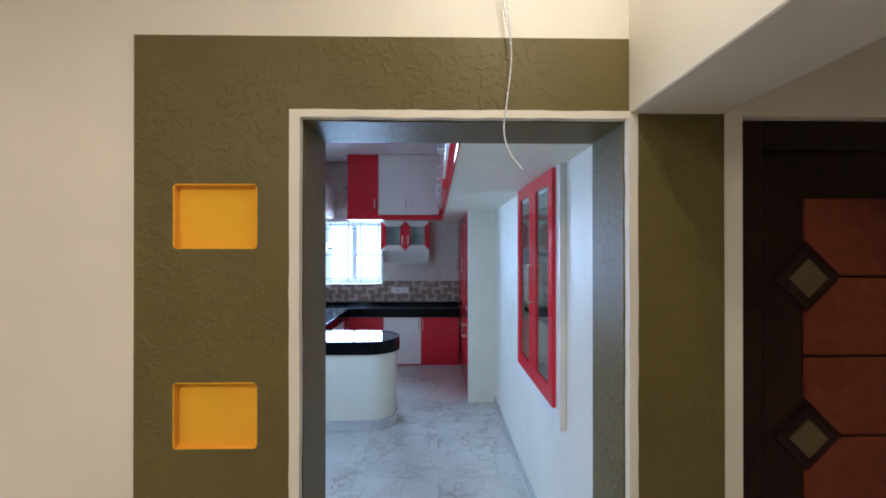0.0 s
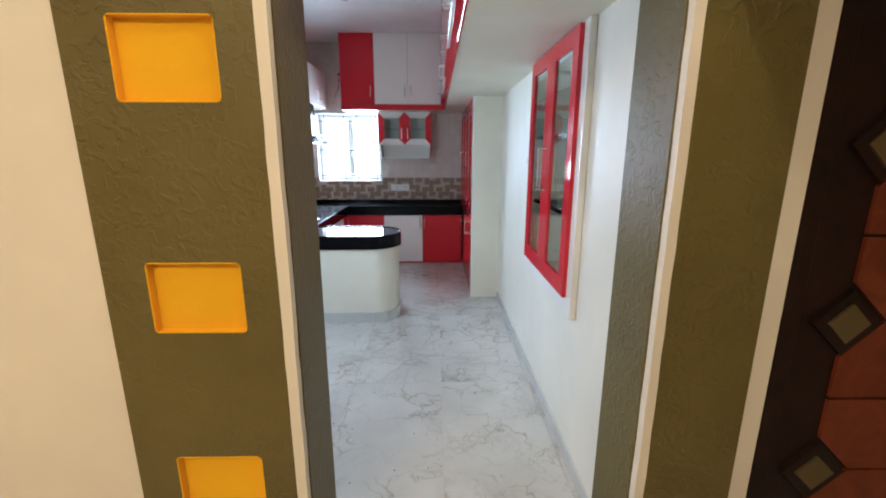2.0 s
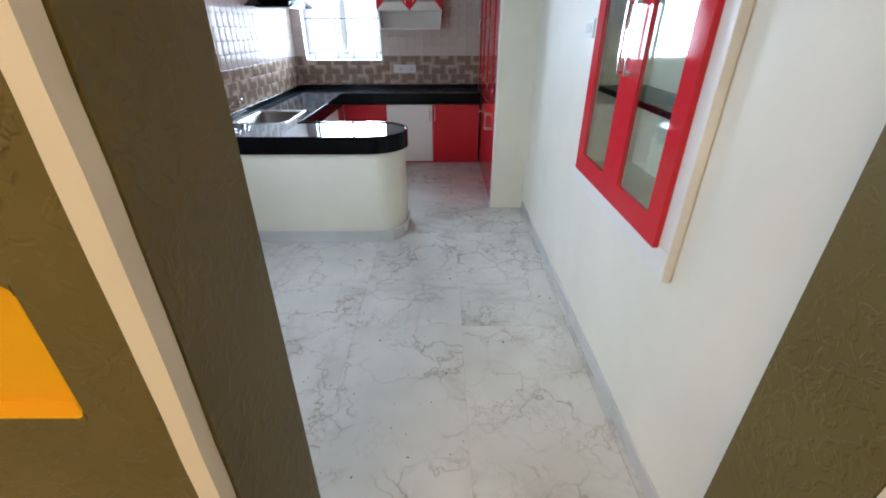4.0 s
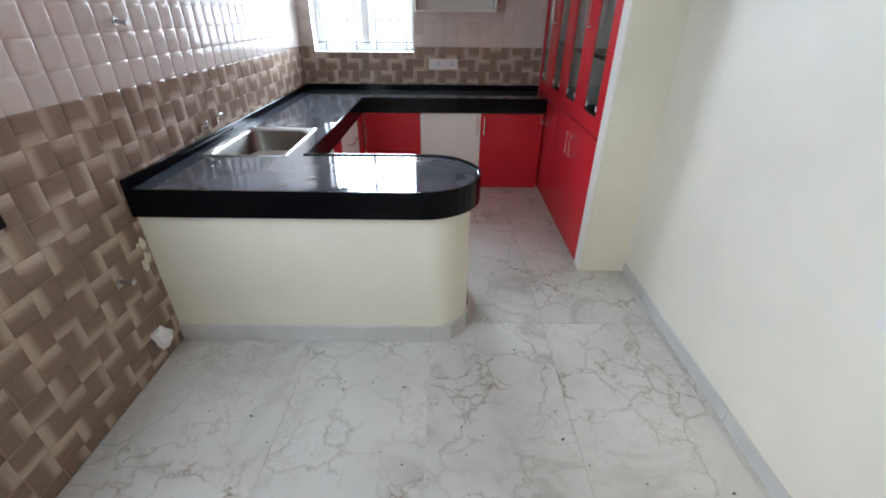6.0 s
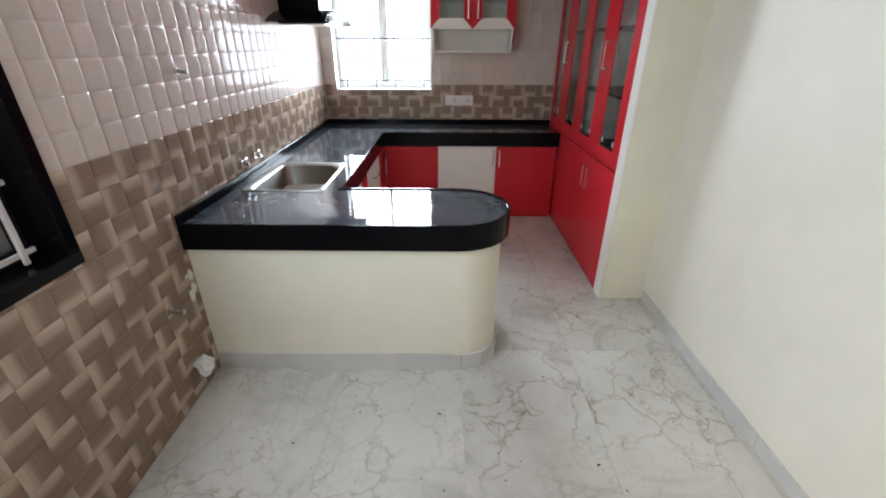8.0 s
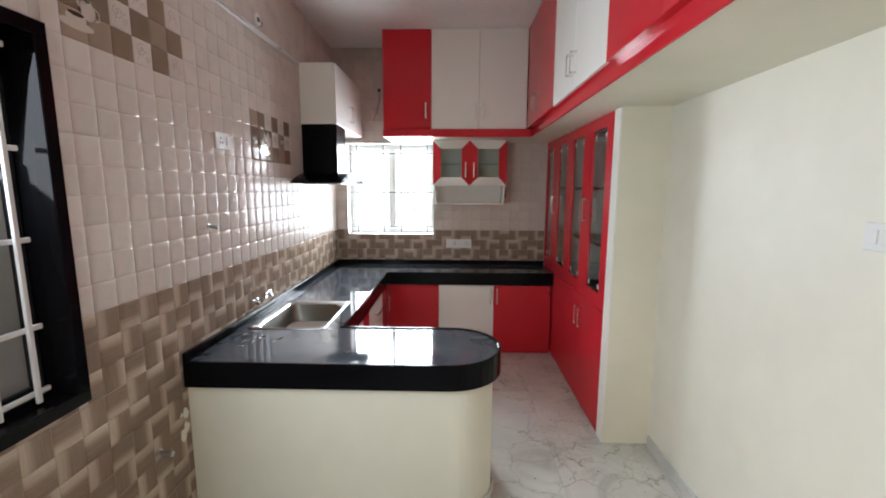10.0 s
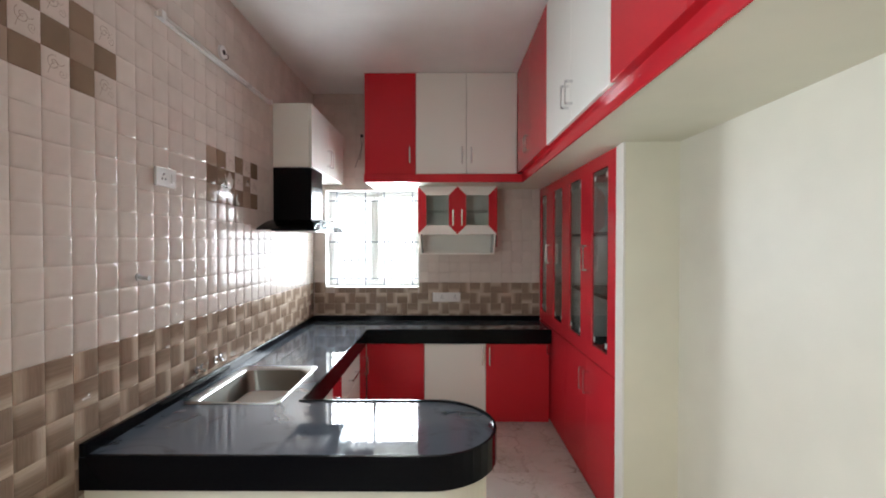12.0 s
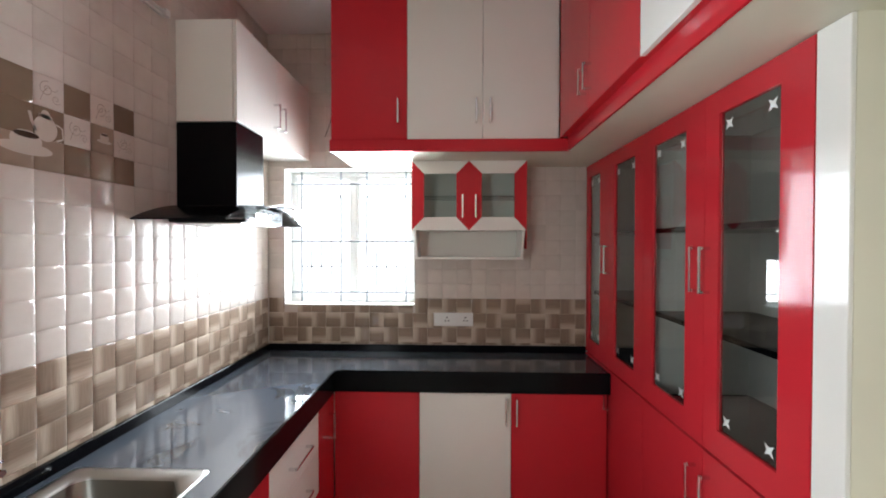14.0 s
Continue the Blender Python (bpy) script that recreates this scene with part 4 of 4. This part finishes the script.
# ---- small things on the walls ----
def tube_light():
    th = empty("tube_light", "white batten tube light, switched off, on the tiles", "lamp")
    y0, y1, z = 5.60, 6.80, 2.632
    part("batten", bx(LX + .0005, LX + .018, y0, y1, z - .012, z + .012, .003), PLASTIC, th)
    part("end_cap", bx(LX + .018, LX + .040, y0, y0 + .03, z - .016, z + .018, .003), PLASTIC, th)
    part("end_cap", bx(LX + .018, LX + .040, y1 - .03, y1, z - .016, z + .018, .003), PLASTIC, th)
    part("tube", cyl(bmesh.new(), (LX + .028, y0 + .03, z), (LX + .028, y1 - .03, z), .008, 14), PLASTIC, th, "unlit white tube", True)
    return th


tube_light()


def junction_box(m, label):
    bm = bmesh.new()
    cyl(bm, (0, 0, 0), (0, 0, .012), .042, 24, .038)
    th = tagged(new("junction_cover"), label, "cover")
    part("cover", bm, PLASTIC, th)
    bm = bmesh.new()
    cyl(bm, (0, 0, .012), (0, 0, .016), .014, 14)
    tube(bm, [(0, .005, .014), (.015, .02, .03), (.035, .012, .03), (.045, -.01, .02)], .002, 6)
    part("wire_end", bm, RUBBER, th, "short black wire end")
    th.matrix_world = m
    return th


junction_box(pose(LX + .0005, 6.17, 2.715, 0, 90, 0), "round white junction cover above the tube light")
junction_box(pose(-1.163, 6.14, CZ - .0005, 180, 0, 0), "round white cover with wire ends on the ceiling")


def plate(name, m, w, h, label, sockets, switches):
    """A modular switch plate in its own x (across) and z (up), facing -y."""
    th = tagged(new(name), label, "socket")
    part("plate", bx(-w / 2, w / 2, -.012, 0, -h / 2, h / 2, .003), PLASTIC, th)
    for sx in sockets:
        bm = bmesh.new()
        for px, pz, pr in ((0, .014, .0045), (-.011, -.008, .0038), (.011, -.008, .0038)):
            cyl(bm, (sx + px, -.0132, pz), (sx + px, -.010, pz), pr * 1.3, 10)
        part("socket_holes", bm, DARK, th, "dark three-pin socket holes")
    for sx in switches:
        part("switch", bx(sx - .011, sx + .011, -.017, -.012, -.022, .022, .002), PLASTIC, th)
    th.matrix_world = m
    return th


plate("socket_plate", pose(-.777, BY - .0005, 1.059), .276, .094, "white double socket plate on the brown tiles", (-.045, .085), (.03, -.10))
plate("switch_plate", pose(LX + .0005, 5.66, 1.902, 0, 0, 90), .142, .088, "white socket plate on the beige tiles", (-.02,), (.04,))
plate("switch_plate", pose(RX - .0005, 4.605, 1.512, 0, 0, -90), .132, .086, "white switch plate on the cream wall", (), (-.03, .0, .03))


def pipe_stub(y, z, label, name, r, ln_, material):
    bm = bmesh.new()
    cyl(bm, (LX, y, z), (LX + .006, y, z), r * 1.7, 16)
    cyl(bm, (LX + .006, y, z), (LX + ln_, y, z - .004), r, 14)
    cyl(bm, (LX + ln_, y, z - .004), (LX + ln_ + .006, y, z - .004), r * 1.25, 14)
    return tagged(finish(name, bm, material, None), label, "pipe")


pipe_stub(4.993, .509, "short grey water pipe stub on the brown tiles", "pipe_stub", .010, .055, STEEL)
pipe_stub(5.487, 1.452, "small steel pipe stub on the beige tiles", "pipe_stub", .009, .045, STEEL)
bag = bmesh.new()
bmesh.ops.create_icosphere(bag, subdivisions=3, radius=.040, matrix=Matrix.Translation((LX + .045, 5.034, .165)) @ Matrix.Diagonal((.9, .9, 1.25, 1)))
for v in bag.verts:
    v.co += Vector((noise.noise(v.co * 34), noise.noise(v.co * 31 + Vector((5, 0, 0))), noise.noise(v.co * 37 + Vector((0, 9, 0))))) * .022
cyl(bag, (LX, 5.034, .175), (LX + .03, 5.034, .175), .014, 12)
tagged(finish("wrapped_pipe_end", bag, PLASTIC, None, ""), "drain pipe end wrapped in crumpled white plastic", "pipe")

wl = bmesh.new()
tube(wl, [(-1.619, BY - .002, 2.655), (-1.625, BY - .03, 2.62), (-1.615, BY - .02, 2.55), (-1.64, BY - .025, 2.46), (-1.665, BY - .02, 2.39), (-1.685, BY - .012, 2.35)], .0025, 6)
tube(wl, [(-1.612, BY - .002, 2.655), (-1.60, BY - .03, 2.60), (-1.62, BY - .03, 2.50), (-1.635, BY - .02, 2.42)], .002, 6)
add_box(wl, -1.632, -1.604, BY - .010, BY - .0005, 2.645, 2.675, .002)
tagged(finish("loose_wire", wl, RUBBER, None), "loose dark wires from a hole in the tiles", "wire")


def cardboard_box():
    th = empty("cardboard_box", "open brown cardboard box with a plastic-wrapped flap on the floor", "box")
    x0, x1, y0, y1, h, t = -2.07, -1.66, 3.08, 3.650, .25, .006
    part("body", boxes((x0, x1, y0, y0 + t, .003, h), (x0, x1, y1 - t, y1, .003, h), (x0, x0 + t, y0 + t, y1 - t, .003, h), (x1 - t, x1, y0 + t, y1 - t, .003, h), (x0 + t, x1 - t, y0 + t, y1 - t, .003, .009)), CARD, th)
    part("flap", prism(bmesh.new(), [(x0, y1 + .070), (-1.80, y1 + .062), (-1.455, y1 + .036), (-1.50, y1 - .09), (-1.56, y1 - .21), (x0, y1 - .21)], "z", h + .001, h + .006), WRAP, th, "beige flap under clear plastic")
    # brown flap standing up at a slant
    bm = bmesh.new()
    lo3 = [bm.verts.new(p) for p in ((-1.86, 3.44, h + .008), (-1.55, 3.44, h + .008), (-1.572, 3.60, h + .052))]
    hi3 = [bm.verts.new(v.co + Vector((0, -.002, .005))) for v in lo3]
    bm.faces.new(lo3)
    bm.faces.new(hi3[::-1])
    for i in range(3):
        bm.faces.new((lo3[i], lo3[(i + 1) % 3], hi3[(i + 1) % 3], hi3[i]))
    part("flap", bm, CARD, th, "raised brown flap")
    return th


cardboard_box()

# ---- prints on the tiles ----
def spiral(cy, cz, r, turns, start, sgn):
    pts = []
    n = int(26 * turns)
    for i in range(n + 1):
        f = i / n
        q = start + sgn * f * turns * 2 * math.pi
        pts.append((LX + .0006, cy + r * (1 - f * .9) * math.cos(q), cz + r * (1 - f * .9) * math.sin(q)))
    return pts


def ribbon(bm, pts, w):
    prev = None
    for i, p in enumerate(pts):
        a = Vector(pts[max(0, i - 1)])
        b = Vector(pts[min(len(pts) - 1, i + 1)])
        d = (b - a).normalized()
        n = Vector((0, -d.z, d.y)) * w / 2
        v = (bm.verts.new(Vector(p) + n), bm.verts.new(Vector(p) - n))
        if prev:
            bm.faces.new((prev[0], prev[1], v[1], v[0]))
        prev = v
    return bm


def disc(bm, cy, cz, ry, rz, x, n=24):
    bm.faces.new([bm.verts.new((x, cy + ry * math.cos(2 * math.pi * i / n), cz + rz * math.sin(2 * math.pi * i / n))) for i in range(n)])
    return bm


def col_y(i):
    return 6.217 + P * i


def row_z(i):
    return BAND + R * i


def crockery(y, z, k, small=None):
    """Pale pot and cup printed over the dark cells of a picture group; k scales them."""
    th = tagged(empty("tile_picture", "", ""), "printed pale teapot and cup on brown tiles", "tile picture")
    x = LX + .0004

    def d(nm, mt, lift, *rows):
        bb = bmesh.new()
        for cy, cz, ry, rz in rows:
            disc(bb, y + cy * k, z + cz * k, ry * k, rz * k, x + lift)
        return bb, nm, mt
    for bb, nm, mt in (d("saucer", INK_PALE, .0002, (.05, .035, .085, .020)), d("cup", INK_PALE, .0005, (.05, .060, .050, .032)), d("coffee", INK_DARK, .0008, (.05, .078, .040, .010)),
                       d("pot", INK_PALE, .0003, (.112, .112, .040, .042), (.112, .160, .014, .012), (.112, .152, .024, .007))):
        if nm == "pot":
            ribbon(bb, [(x + .0003, y + k * p, z + k * q) for p, q in ((.080, .10), (.068, .125), (.060, .155))], .010 * k)
            ribbon(bb, [(x + .0003, y + k * p, z + k * q) for p, q in ((.148, .135), (.170, .125), (.172, .09), (.148, .08))], .006 * k)
        part(nm, bb, mt, th)
    if small:
        bb = disc(bmesh.new(), small[0], small[1] - .016, .034, .007, x + .0002)
        disc(bb, small[0], small[1], .020, .018, x + .0004)
        part("small_cup", bb, INK_PALE, th)
        part("coffee", disc(bmesh.new(), small[0], small[1] + .010, .016, .005, x + .0007), INK_DARK, th)
    return th


# ---- glazed tiles of the walls ----
GAP = .0005
RING = ((GAP, 0.0), (GAP, .0022), (GAP, .0022), (.0035, .0036), (.008, .0049), (.014, .0056), (.022, .0058))
BANDS = (0, 2, 3, 4, 5)               # rings joined to the next one; the glaze begins at ring 2


def tile_verts(w, h):
    """Rings of one pillow-edged tile, in its own u, v and height."""
    rings = []
    for inset, hh in RING:
        a, b = min(inset, w * .45), min(inset, h * .45)
        rings.append([(a, b, hh), (w - a, b, hh), (w - a, h - b, hh), (a, h - b, hh)])
    return rings


def tile_faces():
    return [(k * 4 + i, k * 4 + (i + 1) % 4, k * 4 + 4 + (i + 1) % 4, k * 4 + 4 + i) for k in BANDS for i in range(4)] + [(24, 25, 26, 27)]


def tile_data(name, kind, w=P, h=R, turn=0):
    """Shared mesh of one tile in the x-z plane, facing -y, its corner at the origin."""
    vs = []
    for r in tile_verts(w, h):
        vs += [(u, -d, v) for u, v, d in r]
    me = bpy.data.meshes.new(name)
    me.from_pydata(vs, [], tile_faces())
    lay = me.uv_layers.new(name="UVMap")
    for lp in me.loops:
        x, _, z = me.vertices[lp.vertex_index].co
        lay.data[lp.index].uv = turned(x / w, z / h, turn)
    for p in me.polygons:
        p.use_smooth = True
    me.materials.append(kind)
    return me


def turned(u, v, k):
    return ((u, v), (v, u), (1 - u, 1 - v), (1 - v, 1 - u))[k]


class Joined:
    """Tiles too many to pick apart, gathered into one mesh per material."""

    def __init__(self):
        self.sets = {}

    def add(self, kind, place, u0, u1, v0, v1, cu, cv, turn):
        vs, fs, uvs = self.sets.setdefault(kind.name, ([], [], []))
        n = len(vs)
        w, h = u1 - u0, v1 - v0
        loc = []
        for r in tile_verts(w, h):
            for a, b, d in r:
                vs.append(place(u0 + a, v0 + b, d))
                loc.append(turned((u0 + a - cu) / P, (v0 + b - cv) / R, turn))
        quads = tile_faces()
        for q in quads:
            fs.append(tuple(n + i for i in q))
            uvs += [loc[i] for i in q]

    def make(self, parent):
        for nm, (vs, fs, uvs) in self.sets.items():
            me = bpy.data.meshes.new("tiles")
            me.from_pydata(vs, [], fs)
            lay = me.uv_layers.new(name="UVMap")
            for i, c in enumerate(uvs):
                lay.data[i].uv = c
            for p in me.polygons:
                p.use_smooth = True
            me.materials.append(bpy.data.materials[nm])
            ob = new("tiles", me)
            ob.parent = parent
            tagged(ob, "", "", "", "stuff")


SHARED = {}


def shared(kind, turn):
    key = (kind.name, turn)
    if key not in SHARED:
        SHARED[key] = tile_data("tile", kind, P, R, turn)
    return SHARED[key]


PICTURE = {}
for i, s in enumerate(("DSDSDS", "DDSDPD", "PPDSDS")):
    for j, ch in enumerate(s):
        PICTURE[(-14 + j, 11 - i)] = ch
for i, s in enumerate(("PDSDSD", "DDDSPS", "PPPDPD")):
    for j, ch in enumerate(s):
        PICTURE[(-2 + j, 8 - i)] = ch


def cell_kind(i, j, z0, left):
    if left and (i, j) in PICTURE:
        return {"D": TILE_DARK, "P": TILE_MID}.get(PICTURE[(i, j)], TILE), 0
    if j < 0:
        rnd = random.Random(i * 131 + j * 17)
        base = (i + j) % 2
        return WEAVE, base + (2 if rnd.random() < .5 else 0)
    return TILE, 0


def clip(lo, hi, a, b):
    """The piece of [lo, hi] outside (a, b)."""
    if a <= lo and hi <= b:
        return None
    if lo < a < hi:
        return lo, a
    if lo < b < hi:
        return b, hi
    return lo, hi


def tile_wall(parent, left, u_lo, u_hi, v_lo, v_hi, hole, near, skip=None, u_base=6.217):
    """left: the wall along y; else the wall along x. near(u, v): tiles kept as pieces of their own."""
    joined = Joined()
    count = 0
    if left:
        def place(u, v, d):
            return (LX - GB + d, u, v)
    else:
        def place(u, v, d):
            return (u, BY + GB - d, v)
    for i in range(math.floor((u_lo - u_base) / P), math.ceil((u_hi - u_base) / P)):
        for j in range(math.floor((v_lo - BAND) / R), math.ceil((v_hi - BAND) / R)):
            cu, cv = u_base + i * P, BAND + j * R
            u0, u1, v0, v1 = max(cu, u_lo), min(cu + P, u_hi), max(cv, v_lo), min(cv + R, v_hi)
            if u1 - u0 < .008 or v1 - v0 < .008:
                continue
            if skip and skip((u0 + u1) / 2, (v0 + v1) / 2):
                continue
            h0, h1, k0, k1 = hole
            if u1 > h0 and u0 < h1 and v1 > k0 and v0 < k1:
                cu_ = clip(u0, u1, h0, h1)
                cv_ = clip(v0, v1, k0, k1)
                if not cu_ and not cv_:
                    continue
                if cu_:
                    u0, u1 = cu_
                else:
                    v0, v1 = cv_
                if u1 - u0 < .008 or v1 - v0 < .008:
                    continue
            kind, turn = cell_kind(i, j, v0, left)
            if left and j == -9:
                v0 += .003
            whole = abs(u1 - u0 - P) < 1e-4 and abs(v1 - v0 - R) < 1e-4
            if whole and count < 300 and near(cu, cv):
                ob = new("tile", shared(kind, turn))
                ob.parent = parent
                tilt = random.Random(i * 77 + j).uniform(-.35, .35)
                if left:
                    ob.matrix_world = pose(LX - GB, cu, cv, tilt * .5, 0, 90 + tilt)
                else:
                    ob.matrix_world = pose(cu, BY + GB, cv, tilt * .5, 0, tilt)
                count += 1
            else:
                joined.add(kind, place, u0, u1, v0, v1, cu, cv, turn)
    joined.make(parent)


tile_wall(bpy.data.objects["wall_west"], True, FY1 + .001, BY - .001, .001, CZ - .001, (SY0, SY1, SZ0, SZ1),
          lambda u, v: 4.70 < u < 7.0 and .85 < v < 2.06)
tile_wall(bpy.data.objects["wall_north"], False, LX + .002, .146, .879, CZ - .001, (WX0, WX1, WZ0, WZ1),
          lambda u, v: -2.1 < u < .1 and .86 < v < 2.0,
          lambda u, v: u > -1.49 and v > SZ - .01, LX)
for (i, j), ch in PICTURE.items():
    if ch != "S":
        continue
    b = bmesh.new()
    r_ = random.Random(i * 9 + j)
    cy, cz = col_y(i), row_z(j)
    ribbon(b, spiral(cy + .040, cz + .060, .026, 1.6, r_.uniform(0, 6), 1), .0022)
    ribbon(b, spiral(cy + .072, cz + .034, .016, 1.4, r_.uniform(0, 6), -1), .0018)
    ribbon(b, [(LX + .0006, cy + .018 + .06 * f, cz + .018 + .07 * f + .02 * math.sin(f * 5)) for f in np.linspace(0, 1, 14)], .0018)
    tp = tagged(finish("tile_scroll", b, INK, bpy.data.objects["wall_west"]), "thin brown scroll printed on a beige tile")
crockery(6.140, 1.855, 1.0, (6.479, 1.995))
crockery(4.785, 2.165, .80)

# ---- floor tiles ----
fl = structure("floor", bx(-2.33, RX + .3, FY1 + .003, BY + .2, -.12, -.003), GROUT, "white marble-look tiled kitchen floor")
xs = [LX - .004, -1.420, -.810, -.200, .410, RX + .2]
ys = [FY1 + .003, 4.140, 5.370, 6.600, BY]
for a, b in zip(xs, xs[1:]):
    for c, d in zip(ys, ys[1:]):
        g = .0008
        me = bx(a + g, b - g, c + g, d - g, -.012, 0)
        ob = finish("floor_tile", me, MARBLE, fl)
hf = structure("hall_floor", bx(-3.4, 3.4, -2.8, FY0 - .021, -.12, -.003), GROUT, "white marble-look tiled hall floor")
for a in np.arange(-3.2, 3.1, .61):
    for c in np.arange(-2.6, 2.5, 1.23):
        finish("floor_tile", bx(a, min(a + .6085, 3.2), c, min(c + 1.2285, FY0 - .021), -.012, 0), MARBLE, hf)
for a, b in ((-3.2, OX0 - .032), (OX1 + .029, .772)):
    structure("baseboard", bx(a, b, FY0 - .010, FY0 + .005, .001, .099, .0015), SKIRT, "grey marble skirting of the hall")

# crumbs of plaster and grit left on the floor
gb = bmesh.new()
rg = random.Random(11)
for k in range(260):
    x, y = rg.uniform(-1.75, .38), rg.uniform(3.2, 5.1) if k < 160 else rg.uniform(5.1, 6.6)
    s = rg.uniform(.0012, .0034) * (1.5 if rg.random() < .15 else 1)
    m = Matrix.Translation((x, y, s * .25)) @ Euler((0, 0, rg.uniform(0, 6))).to_matrix().to_4x4() @ Matrix.Diagonal((s * rg.uniform(1, 2.6), s, s * .5, 1))
    bmesh.ops.create_icosphere(gb, subdivisions=1, radius=1, matrix=m)
for x, y, q in ((-1.719, 3.999, .5), (-1.460, 3.762, .1), (-1.62, 3.93, 2.2)):
    m = Matrix.Translation((x, y, .0015)) @ Euler((0, 0, q)).to_matrix().to_4x4() @ Matrix.Diagonal((.013, .004, .0025, 1))
    bmesh.ops.create_icosphere(gb, subdivisions=1, radius=1, matrix=m)
tagged(finish("floor_grit", gb, GRIT, None), "dark crumbs and grit scattered on the marble floor", "debris", "", "stuff")

# scrap of clear film by the box
sc_ = bmesh.new()
bmesh.ops.create_grid(sc_, x_segments=7, y_segments=7, size=.028, matrix=Matrix.Translation((-1.417, 3.690, .012)))
for v in sc_.verts:
    v.co += Vector((noise.noise(v.co * 40) * .014, noise.noise(v.co * 43 + Vector((3, 0, 0))) * .014, noise.noise(v.co * 60) * .010))
bmesh.ops.solidify(sc_, geom=list(sc_.faces), thickness=.001)
tagged(finish("plastic_scrap", sc_, PLASTIC, None), "crumpled white plastic scrap on the marble floor", "scrap")

# flakes of plaster left on the tiles beside the low wall
rp = random.Random(5)
pb = bmesh.new()
for k in range(7):
    cy, cz, r = rp.uniform(5.150, 5.200), rp.uniform(.24, .60), rp.uniform(.008, .026)
    o = [(cy + r * rp.uniform(.5, 1) * math.cos(q), cz + r * 1.7 * rp.uniform(.5, 1) * math.sin(q)) for q in np.linspace(0, 2 * math.pi, 9)[:-1]]
    prism(pb, o, "x", LX - .001 - .0004 * k, LX + .0012 + .0004 * k)
tagged(finish("plaster_flakes", pb, CREAM, None), "dried cream plaster flakes on the brown tiles", "plaster", "", "stuff")
